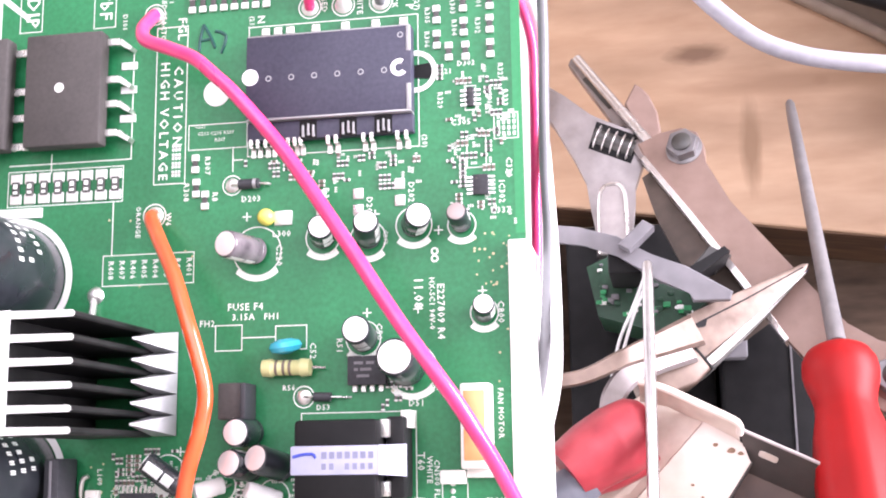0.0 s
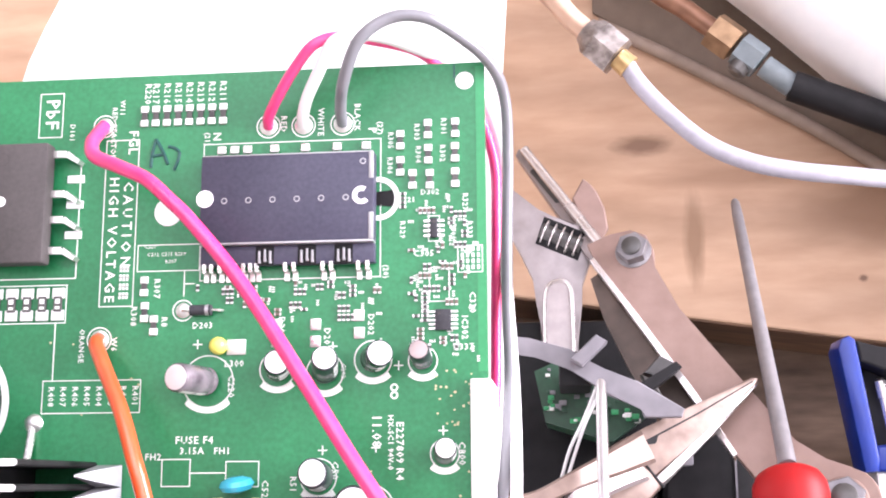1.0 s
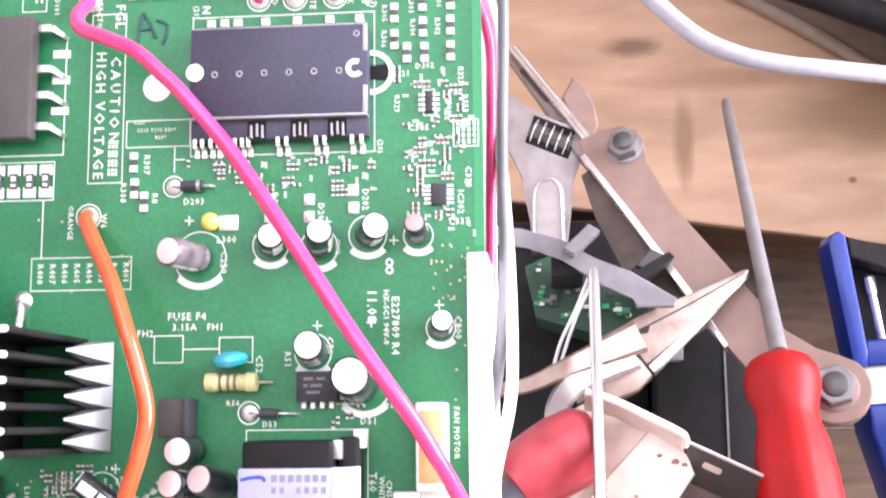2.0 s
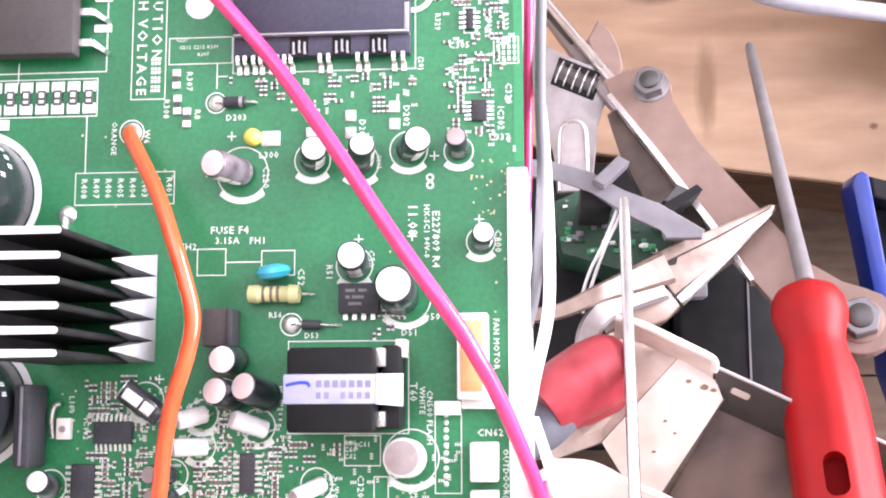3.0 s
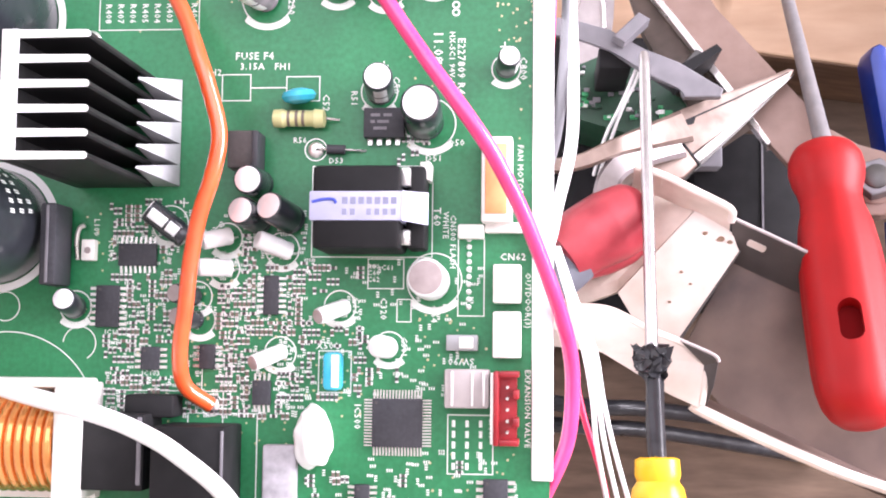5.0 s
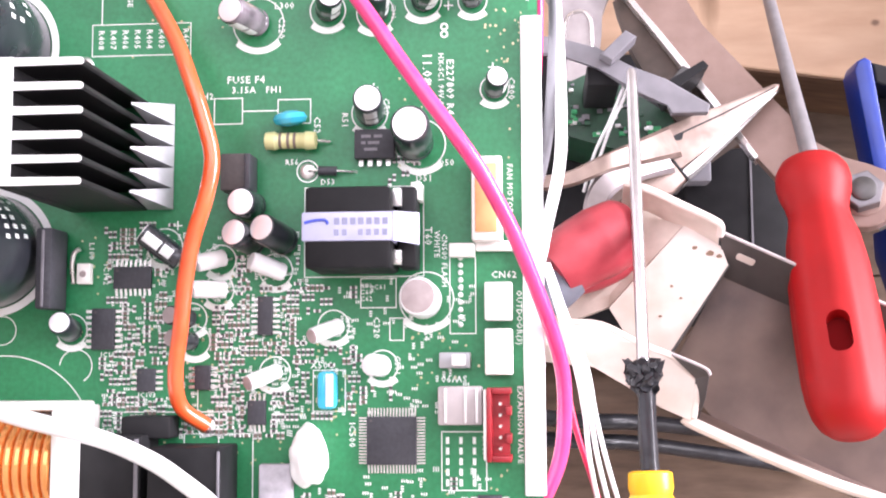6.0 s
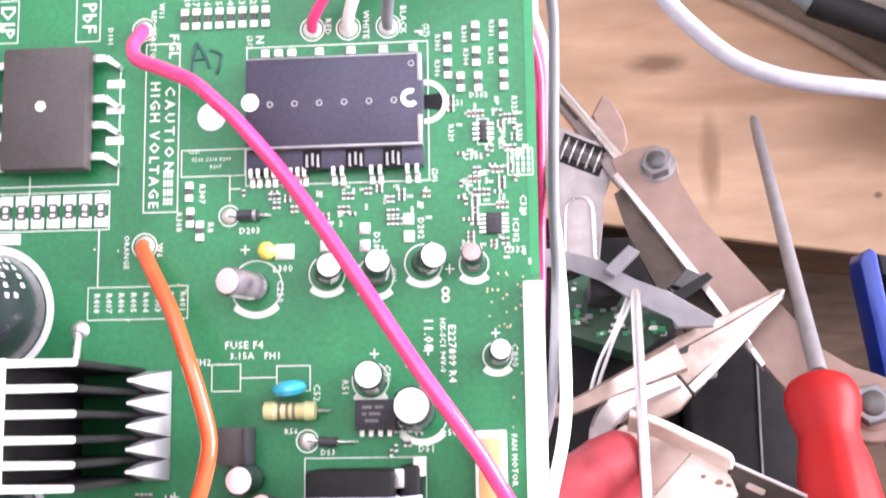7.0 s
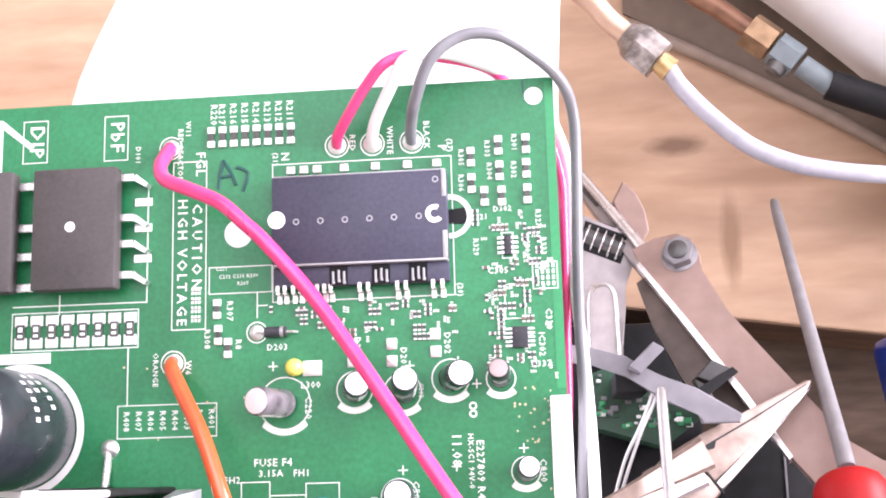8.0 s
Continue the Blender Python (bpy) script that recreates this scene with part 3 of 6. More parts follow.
# printed outlines
outlines = ((-81.5, -29.8, -61.7, -21.7), (-110.8, -101.0, -68.5, -19.5), (-131.8, -124.7, -17.8, -4.4), (-156.6, -149.2, -17.3, -4.6), (-158.0, -120.6, -72.9, -62.0),
            (-126.1, -97.6, -98.5, -89.4), (-100.0, -81.8, -58.6, -51.0), (-64.6, -31.7, -162.0, -137.2), (-24.6, -17.6, -177.7, -157.0), (-90.5, -82.5, -118.8, -111.5),
            (-72.4, -63.2, -119.0, -112.2), (-49.0, -39.3, -170.5, -162.5), (-8.0, -1.2, -61.0, -53.5), (-16.2, -13.1, -52.0, -44.8), (-128.5, -88.0, -240.0, -198.6), (-16.0, -10.5, -69.0, -59.5),
            (-97.6, -78.5, -243.0, -204.5), (-41.0, -37.2, -179.4, -173.4), (-62.0, -53.2, -198.5, -187.4), (-94.0, -86.0, -202.0, -187.6), (-27.0, -15.0, -219.5, -204.0))
for x0, x1, y0, y1 in outlines:
    part("outline", line_box(bmesh.new(), x0, x1, y0, y1, 0), INK, board, smooth=None)
for x, y, r, start, sweep in ((-145.5, -84.6, 3.6, -80, 200), (-128.6, -186, 4.6, -60, 235), (-149, -209, 26, 25, 95), (-150, -176, 4, 0, 360)):
    part("outline", loop_ring(bmesh.new(), x, y, 0, r, 0.3, start=start, sweep=sweep), INK, board, smooth=None)
for a in ((-123.6, -123.3, -89.4, -73.0), (-158, -118.2, -60.2, -59.9), (-118.4, -118.1, -60.2, -26), (-144.2, -143.9, -63, -57), (-82.6, -72.4, -115.4, -115.1), (-86, -83, -62.6, -62.3), (-86.2, -85.9, -66, -58.6)):
    part("printed_rule", one_box(*a, 0, 0.1), INK, board, smooth=None)
# characters too worn or foreign to read, as bars
bm = bmesh.new()
for k in range(4):
    for j in range(3):
        box(bm, -105.2 + j * 1.0, -104.5 + j * 1.0, -66.4 + k * 2.6, -64.5 + k * 2.6, 0, 0.1)
    box(bm, -105.2, -102.4, -65.6 + k * 2.6, -65.2 + k * 2.6, 0, 0.1)
part("marking", bm, INK, board, "worn warning characters", smooth=None)
bm = bmesh.new()
for k in range(4):
    for j in range(4):
        box(bm, -7.2 + 1.5 * k, -6.4 + 1.5 * k, -60.2 + 1.7 * j, -59.0 + 1.7 * j, 0, 0.1)
for k in range(3):
    for j in range(5):
        box(bm, -25.9 + 3.6 * k, -25.0 + 3.6 * k, -218.4 + 2.8 * j, -216.6 + 2.8 * j, 0, 0.1)
for k in range(2):
    loop_ring(bm, -25.8, -92.6 - 2.1 * k, 0, 0.85, 0.5)
part("marking", bm, INK, board, "small printed table", smooth=None)
bm = bmesh.new()
tube(bm, [(-97.3, -28.0, 0.05), (-97.0, -24.0, 0.05), (-96.0, -19.6, 0.05)], 0.5, sides=6)
tube(bm, [(-96.0, -19.6, 0.05), (-94.0, -23.0, 0.05), (-92.2, -27.2, 0.05)], 0.5, sides=6)
tube(bm, [(-97.0, -24.6, 0.05), (-93.6, -24.2, 0.05)], 0.5, sides=6)
tube(bm, [(-92.2, -21.8, 0.05), (-90.2, -22.5, 0.05), (-88.8, -23.6, 0.05)], 0.5, sides=6)
tube(bm, [(-88.8, -23.6, 0.05), (-89.2, -26.0, 0.05), (-90.3, -29.0, 0.05)], 0.5, sides=6)
part("marking", bm, MARKER, board, "dark hand-drawn marker letters")
bm = bmesh.new()
box(bm, -8.9, -8.4, -4.6, -0.4, 0, 0.1)
part("marking", bm, MARKER, board, "short pen stroke")
bm = slab(bmesh.new(), [(-164.4, -3.8), (-164.4, -20), (-163.0, -20), (-163.0, -6.4), (-154.2, -13.4), (-153.2, -12.2), (-163.2, -3.8)], 0, 0.1)
part("marking", bm, INK, board, "printed arrow", smooth=None)
for x, y in ((-81.5, -79.8), (-43, -81), (-29.5, -80.2), (-24.6, -86.6), (-12.4, -104.4), (-45.5, -109.4), (-100.4, -147.2), (-30.8, -108.8)):
    bm = box(bmesh.new(), x - 1.3, x + 1.3, y - 0.18, y + 0.18, 0, 0.1)
    box(bm, x - 0.18, x + 0.18, y - 1.3, y + 1.3, 0.02, 0.12)
    part("marking", bm, INK, board, smooth=None)


def ring_print(x, y, r, foot=True):
    """The printed ring of a capacitor, with the filled foot on its lower side."""
    bm = loop_ring(bmesh.new(), x, y, 0, r, 0.35)
    if foot:
        n = 12
        pts = [(x + (r + 0.2) * math.cos(a), y + (r + 0.2) * math.sin(a)) for a in (radians(220 + 100 * k / n) for k in range(n + 1))]
        pts += [(x + (r + 1.9) * math.cos(a), y + (r + 1.6) * math.sin(a)) for a in (radians(315 - 90 * k / n) for k in range(n + 1))]
        part("foot_print", slab(bmesh.new(), pts, 0, 0.1), INK, board, smooth=None)
    part("outline", bm, INK, board, smooth=None)


def capacitor(base, top, r, sleeve=SLEEVE, lid=CAN, stripe=PALE, turn=200, label=""):
    """A leaning electrolytic can: sleeve, crimped shoulder, bare lid with a vent cross, printed stripe, two leads."""
    a, b = Vector(base), Vector(top)
    way = (b - a).normalized()
    a = a + way * 0.4
    length = (b - a).length
    body = part("capacitor", lathe(bmesh.new(), a, b, [(0, r * 0.93), (0.5, r), (1.2, r), (1.8, r * 0.94), (2.5, r), (length - 0.8, r), (length - 0.15, r * 0.94), (length, r * 0.85)], 28), sleeve, board, label)
    part("lid", lathe(bmesh.new(), b - way * 0.1, b + way, [(0, r * 0.86), (0.25, r * 0.86), (0.3, r * 0.8)], 24), lid, body)
    m = Matrix.Translation(a) @ way.to_track_quat("Z", "Y").to_matrix().to_4x4()
    bm = bmesh.new()
    for z0, z1 in ((2.6, length * 0.46), (length * 0.52, length - 1.0)):
        lower, upper = [], []
        for k in range(7):
            t = radians(turn - 26 + 52 * k / 6)
            lower.append(bm.verts.new(m @ Vector(((r + 0.05) * math.cos(t), (r + 0.05) * math.sin(t), z0))))
            upper.append(bm.verts.new(m @ Vector(((r + 0.05) * math.cos(t), (r + 0.05) * math.sin(t), z1))))
        for k in range(6):
            bm.faces.new((lower[k], lower[k + 1], upper[k + 1], upper[k]))
    part("stripe", bm, stripe, body)
    bm = bmesh.new()
    for dx in (-r * 0.4, r * 0.4):
        rod(bm, (base[0] + dx, base[1], -0.2), m @ Vector((dx, 0, 0.6)), 0.35, sides=8)
    part("lead", bm, TIN, body)


for x, y, r in ((-58.5, -87.1, 5.0), (-45.1, -88.1, 5.2), (-31.7, -84.8, 5.2), (-17.9, -85.4, 4.0), (-12.0, -110.6, 3.9), (-78.2, -90.2, 7.2), (-46.6, -116.6, 5.0), (-32.6, -125.6, 7.0), (-31.0, -168.3, 7.4), (-43.0, -186.3, 4.2), (-72.6, -160, 4.6), (-56.5, -175.4, 4.3), (-72.6, -188, 4.3), (-88, -157, 4.2), (-88.5, -165.3, 4.2), (-130, -176, 4.4), (-96, -173, 4.2), (-95, -179.4, 4.2), (-104, -153, 5)):
    ring_print(x, y, r)
capacitor((-58.5, -87.1, 0), (-55.9, -86.3, 12), 3.6)
capacitor((-45.1, -88.1, 0), (-42.9, -85.4, 12), 3.6)
capacitor((-31.7, -84.8, 0), (-28.0, -84.4, 12), 3.7)
capacitor((-17.9, -85.4, 0), (-18.0, -83.3, 9), 2.9, lid=DULL_CAN)
capacitor((-12.0, -110.6, 0), (-10.8, -109.4, 10), 3.0)
capacitor((-78.2, -90.2, 0), (-82.8, -90.1, 14), 4.0, sleeve=MAUVE_SLEEVE, turn=0)
capacitor((-46.4, -116.6, 0), (-45.2, -115.6, 14.5), 4.0, turn=150)
capacitor((-34.0, -125.4, 0), (-33.4, -123.8, 19.6), 5.2, turn=-70, stripe=DULL_CAN)
capacitor((-31.8, -168.6, 0), (-32.4, -168.0, 10), 5.2, sleeve=PALE, lid=DULL_CAN)
capacitor((-43.2, -186.3, 0), (-44.8, -186.0, 9), 3.0, sleeve=PALE)
capacitor((-79.2, -142.2, 0), (-79.8, -142.4, 12), 4.0)
capacitor((-78.6, -152.2, 0), (-81.6, -150.6, 12), 3.9)
capacitor((-69.6, -152.2, 0), (-74.0, -149.4, 12), 4.0, stripe=DULL_CAN, turn=0)
capacitor((-69.6, -161.0, 3), (-77.4, -158.0, 9), 2.5, sleeve=PALE)
capacitor((-86.0, -156.5, 3), (-92.6, -158.5, 8), 2.4, sleeve=PALE)
capacitor((-85.6, -165.3, 3), (-93.6, -165.5, 8), 2.4, sleeve=PALE)
capacitor((-98.0, -157.5, 4), (-108.0, -149.8, 7), 3.3, turn=90)
capacitor((-130.0, -176.4, 0), (-129.6, -174.2, 10), 3.2, turn=-60)
capacitor((-54.6, -175.2, 0), (-61.0, -178.4, 8.0), 2.2, sleeve=PALE, lid=DULL_CAN)
capacitor((-71.6, -187.4, 0), (-78.2, -190.8, 8.0), 2.2, sleeve=PALE, lid=DULL_CAN)
capacitor((-96.4, -173.1, 0), (-99.6, -172.4, 9), 2.6, lid=DULL_CAN)
capacitor((-95.6, -179.4, 0), (-99.0, -178.6, 9), 2.6, lid=DULL_CAN)

# two large smoothing capacitors standing on the board
for x, y, r, h, seed in ((-154.5, -95.5, 17.2, 46, 1), (-153.5, -154.0, 16.6, 44, 2)):
    body = part("large_capacitor", lathe(bmesh.new(), (x, y, 0.3), (x, y, h), [(0, r - 0.8), (1.2, r - 0.6), (h - 2, r - 0.6), (h - 0.5, r - 1.6), (h, r - 2.6)], 64), SLEEVE, board, "large black smoothing capacitor")
    part("lid", lathe(bmesh.new(), (x, y, h - 0.3), (x, y, h + 1), [(0, r - 3), (0.6, r - 3), (0.7, r - 3.4)], 48), CAN, body)
    part("foot_ring", loop_ring(bmesh.new(), x, y, 0, r + 0.6, 2.1, height=0.35, sides=72), WHITE_PLASTIC, body, "white ring round the foot")
    bm = bmesh.new()
    rng = random.Random(seed)
    for row in range(3):
        for k in range(7):
            if rng.random() < 0.15:
                continue
            t, z = radians(8 + 9.5 * k - row * 2), 13 + 5.5 * row
            for j in range(2):
                c, e = t + radians(2.4 * j), t + radians(2.4 * j + 1.7)
                q = [(x + (r - 0.5) * math.cos(u), y + (r - 0.5) * math.sin(u), v) for u, v in ((c, z), (e, z), (e, z + 2.6), (c, z + 2.6))]
                bm.faces.new([bm.verts.new(p) for p in q])
    part("marking", bm, INK, body, "rows of small pale print", smooth=None)
part("tag", one_box(-164, -146.2, -76.6, -73.6, 0, 0.6, bevel=0.2), WHITE_PLASTIC, board)

# ---- power module in its printed frame ----
module = part("power_module", one_box(-80.6, -30.9, -52.0, -26.6, 0.4, 5.2, bevel=0.5), MODULE, board, "dark violet-grey moulded power module")
part("step", one_box(-80.6, -30.9, -58.2, -52.6, 0.3, 3.4, bevel=0.4), MODULE, module)
part("pale_edge", one_box(-80.3, -31.1, -52.55, -51.95, 0.4, 5.3, bevel=0.1), GREY_ALU, module)
part("pale_edge", one_box(-32.4, -31.0, -34.6, -26.9, 0.4, 5.32, bevel=0.2), GREY_ALU, module)
part("pale_edge", one_box(-32.4, -31.0, -51.9, -44.2, 0.4, 5.32, bevel=0.2), GREY_ALU, module)
part("screw_slot", loop_ring(bmesh.new(), -30.6, -39.4, 0.05, 5.6, 1.5, height=0.3, start=-95, sweep=190), INK, module)
part("screw_slot", loop_ring(bmesh.new(), -34.4, -39.4, 5.2, 1.9, 1.4, height=0.12, start=60, sweep=260), CAN, module)
part("screw_slot", slab(bmesh.new(), [(-34, -37.8), (-26.4, -37), (-25.6, -39.4), (-26.4, -41.8), (-34, -41)], 0.1, 0.3), BLACK_CASE, module)
part("screw_slot", disc(-79.2, -39.2, 2.5, 5.0, 5.3), CAN, module)
part("pale_edge", one_box(-80.2, -31.2, -26.95, -26.55, 0.4, 5.25, bevel=0.1), GREY_ALU, module)
dimple = mesh_of(loop_ring(bmesh.new(), 0, 0, 0, 0.75, 0.3, height=0.05, sides=18), "dimple", GREY_ALU)
for k in range(6):
    shared("dimple", dimple, module, (-73.6 + 6.95 * k, -39.9, 5.2))
shared("dimple", dimple, module, (-34.0, -29.6, 5.2))


upper = mesh_of(one_box(-1.35, 1.35, -1.25, 1.25, 0, 1.0, bevel=0.4), "lead", TIN)
for x in (-76.0, -72.2, -68.4, -60.5, -51.5, -42.3, -33.9):
    shared("lead", upper, module, (x, -23.8, 0.3))
finger = bmesh.new()
box(finger, -0.6, 0.6, -1.3, 0.8, 2.5, 3.5, bevel=0.2)
box(finger, -0.6, 0.6, -1.9, -1.0, 0.2, 3.2, bevel=0.2)
box(finger, -0.75, 0.75, -4.2, -1.6, 0, 0.7, bevel=0.2)
finger = mesh_of(finger, "lead", TIN)
for x in (-79.4, -77.4, -75.0, -73.0, -70.4, -68.2, -66.2, -64.4):
    shared("lead", finger, module, (x, -58.3, 0))
for x in (-56.2, -53.8, -45.6, -43.2, -35.6, -33.0):
    shared("lead", finger, module, (x, -58.3, 0))
notch = mesh_of(one_box(-2.6, 2.6, -3.4, 2.2, 3.2, 3.5), "notch", BLACK_CASE)
hook = mesh_of(box(one_box(-0.32, 0.32, -2.0, 1.0, 3.4, 4.0, bevel=0.15), -0.32, 0.5, -2.6, -1.8, 3.4, 4.0, bevel=0.15), "lead", GREY_ALU)
for x in (-62.0, -50.0, -39.6):
    shared("notch", notch, module, (x, -55.0, 0))
    for d in (-1.5, 0.1, 1.6):
        shared("lead", hook, module, (x + d, -54.8 - 0.3 * abs(d), 0))

# ---- bridge rectifier and its neighbour ----
bridge = part("bridge_rectifier", one_box(-149.6, -125.0, -56.8, -21.6, 2.5, 8.2, bevel=0.8), BRIDGE, board, "dark brown-grey bridge rectifier")
part("screw_hole", disc(-138.2, -38.8, 1.5, 8.1, 8.3), WHITE_PLASTIC, bridge)
for y in (-26.4, -51.6):
    part("dimple", loop_ring(bmesh.new(), -138.2, y, 8.2, 1.8, 0.3, height=0.06), BRIDGE, bridge)
lead = bmesh.new()
box(lead, 0, 4.0, -1.1, 1.1, 3.4, 4.2, bevel=0.2)
slab(lead, [(4.0, -0.9), (7.4, -2.9), (8.0, -1.9), (4.4, 1.0)], 0.2, 3.9)
lead = mesh_of(lead, "lead", TIN)
pad = mesh_of(one_box(-2.6, 2.6, -1.2, 1.2, 0, 0.35, bevel=0.15), "pad", SOLDER)
for k, y in enumerate((-24.2, -36.0, -43.6, -52.6)):
    shared("lead", lead, bridge, (-125.2, y, 0))
    if k:
        shared("pad", pad, bridge, (-119.6, y + 5.2, 0))
part("lower_body", one_box(-178, -155.6, -56.8, -21.6, 2.5, 8.2, bevel=0.8), BRIDGE, board, "dark brown-grey rectifier beside it")
flat_lead = mesh_of(one_box(-3.2, 3.2, -1.2, 1.2, 2.6, 3.5, bevel=0.25), "lead", TIN)
for y in (-25.2, -37.6, -46.0, -55.0):
    shared("lead", flat_lead, board, (-152.6, y, 0))

# ---- chip parts ----
chip_body = mesh_of(one_box(-0.8, 0.8, -1.2, 1.2, 0.1, 0.8, bevel=0.1), "chip_resistor", CERAMIC)
chip_end = mesh_of(one_box(-1.2, 1.2, -1.1, 1.1, 0.0, 0.86, bevel=0.3), "terminal", SOLDER)
wide_body = mesh_of(one_box(-1.2, 1.2, -2.2, 2.2, 0.1, 0.9, bevel=0.15), "chip_resistor", CERAMIC)
wide_end = mesh_of(one_box(-1.9, 1.9, -1.6, 1.6, 0, 0.6, bevel=0.25), "terminal", SOLDER)
code_bar = mesh_of(box(one_box(-0.7, 0.7, -1.5, -0.7, 0.9, 0.95), -0.7, 0.7, 0.1, 1.5, 0.9, 0.95), "marking", INK)
tiny_body = mesh_of(one_box(-0.42, 0.42, -0.55, 0.55, 0.08, 0.5, bevel=0.08), "chip_resistor", CERAMIC)
tiny_tan = mesh_of(one_box(-0.44, 0.44, -0.55, 0.55, 0.08, 0.65, bevel=0.08), "chip_capacitor", CHIP_TAN)
tiny_end = mesh_of(one_box(-0.46, 0.46, -0.27, 0.27, 0, 0.55, bevel=0.1), "terminal", TERMINAL)


def chip(x, y, turn=0):
    ob = shared("chip_resistor", chip_body, board, (x, y, 0), turn)
    for d in (-1.8, 1.8):
        shared("terminal", chip_end, ob, (0, d, 0))


def tiny(x, y, turn, tan=False):
    ob = shared("chip_capacitor" if tan else "chip_resistor", tiny_tan if tan else tiny_body, board, (x, y, 0), turn)
    for d in (-0.72, 0.72):
        shared("terminal", tiny_end, ob, (0, d, 0))


for k in range(8):
    ob = shared("chip_resistor", chip_body, board, (-99.6 + 3.36 * k, -12.6, 0))
    for d in (-2.1, 2.1):
        shared("terminal", chip_end, ob, (0, d, 0))
for k in range(8):
    ob = shared("chip_resistor", wide_body, board, (-155.2 + 4.62 * k, -67.5, 0))
    shared("marking", code_bar, ob)
    for d in (-3.2, 3.2):
        shared("terminal", wide_end, ob, (0, d, 0))
for x, y in ((-8.5, -19.4), (-8.6, -26.6), (-8.6, -34.0), (-16.3, -19.5), (-16.2, -26.9), (-15.8, -34.2), (-24.2, -22.5), (-24.2, -30.2), (-20.7, -34.1), (-97.6, -63.0), (-97.2, -70.4), (-94.4, -74.2)):
    chip(x, y)


def gull_ic(x0, x1, y0, y1, pins, sides, h=1.6, name="chip", label=""):
    """A flat moulded chip with leads on the sides named (l r u d)."""
    x, y, w, d = (x0 + x1) / 2, (y0 + y1) / 2, (x1 - x0) / 2, (y1 - y0) / 2
    body = part(name, one_box(-w, w, -d, d, 0.2, h, bevel=0.2), EPOXY, board, label, at=(x, y, 0))
    part("dimple", disc(-w + 1.1, d - 1.1, 0.4, h - 0.05, h + 0.03, 14), BRIDGE, body)
    for s in sides:
        span = d if s in "lr" else w
        for k in range(pins):
            c = -span + 2 * span * (k + 0.5) / pins
            t = 0.5 * span / pins
            out = 2.3 if name == "microcontroller" else 1.9
            bm = bmesh.new()
            if s in "lr":
                q = w if s == "r" else -w
                e = 1 if s == "r" else -1
                box(bm, q, q + e * out * 0.4, c - t, c + t, 0.5, 0.8)
                box(bm, q + e * out * 0.4, q + e * out, c - t, c + t, 0, 0.55)
            else:
                q = d if s == "u" else -d
                e = 1 if s == "u" else -1
                box(bm, c - t, c + t, q, q + e * out * 0.4, 0.5, 0.8)
                box(bm, c - t, c + t, q + e * out * 0.4, q + e * out, 0, 0.55)
            part("pin", bm, TIN, body, smooth=None)


gull_ic(-118.0, -107.3, -164.7, -158.6, 8, "ud", label="small black driver chip")
gull_ic(-123.9, -117.4, -181.5, -170.1, 7, "lr", label="small black driver chip")
gull_ic(-110.8, -105.7, -193.0, -186.7, 4, "lr")
gull_ic(-94.6, -90.3, -192.6, -185.9, 4, "lr")
gull_ic(-77.3, -73.2, -177.8, -167.2, 7, "lr", label="small black driver chip")
gull_ic(-79.8, -74.8, -202.1, -195.5, 4, "ud")
gull_ic(-14.3, -10.0, -77.2, -71.4, 5, "lr")
gull_ic(-15.6, -13.6, -51.2, -45.6, 4, "lr")
gull_ic(-47.1, -33.7, -212.7, -199.9, 16, "lrud", h=1.8, name="microcontroller", label="square black microcontroller with fine leads")
gull_ic(-17.4, -10.9, -236, -220.6, 8, "lr", h=2.4)
gull_ic(-51.6, -47.6, -236, -222.6, 9, "lr")

# fields of small parts round the chips
rng = random.Random(5)
taken = [(-118.5, -106.5, -166.5, -157), (-125.8, -115.6, -182, -169.6), (-112.6, -104, -193.5, -186), (-96.5, -88.5, -193, -185), (-79.2, -71.4, -178.3, -166.7), (-80.3, -74.2, -204, -193.8), (-16.2, -8.2, -77.6, -71),
         (-49.2, -31.6, -214.8, -197.8), (-101.6, -91.5, -200, -160), (-110, -98, -158.5, -148), (-62, -51, -180, -172), (-80, -68, -192.5, -184), (-79, -68, -164, -155), (-95, -84, -169, -153), (-62.5, -53, -199, -187), (-48, -38, -191, -181),
         (-135, -121, -170, -149), (-16.8, -12.2, -52, -44.6), (-13.4, -22, -90, -80), (-69, -56, -219, -201)]


def free(x, y, m=0.8):
    return all(not (a - m < x < b + m and c - m < y < d + m) for a, b, c, d in taken)


for x0, x1, y0, y1, n in ((-121, -84, -204, -166, 190), (-89, -66, -205, -156, 140), (-122, -100, -162, -147, 40), (-66, -50, -200, -164, 40), (-21, -6, -83, -58, 46), (-26, -6, -57, -38, 22), (-62, -40, -201, -182, 22), (-60, -30, -73, -62.6, 26), (-82, -62, -70, -62.6, 16), (-46, -32, -136, -128, 10), (-66, -56, -232, -214, 6), (-70, -20, -234, -216, 26)):
    for k in range(n * 6):
        if n <= 0:
            break
        gx, gy = x0 + round(rng.uniform(0, x1 - x0) / 1.25) * 1.25, y0 + round(rng.uniform(0, y1 - y0) / 1.25) * 1.25
        turn, tan = rng.choice((0, 0, 90)), rng.random() < 0.35
        for j in range(rng.choice((1, 2, 3, 4))):
            px, py = (gx + 1.25 * j, gy) if not turn else (gx, gy + 1.25 * j)
            if not (free(px, py, 0.72) and x0 <= px <= x1 and y0 <= py <= y1):
                break
            taken.append((px - 0.2, px + 0.2, py - 0.75, py + 0.75) if not turn else (px - 0.75, px + 0.75, py - 0.2, py + 0.2))
            tiny(px, py, turn, tan)
            n -= 1

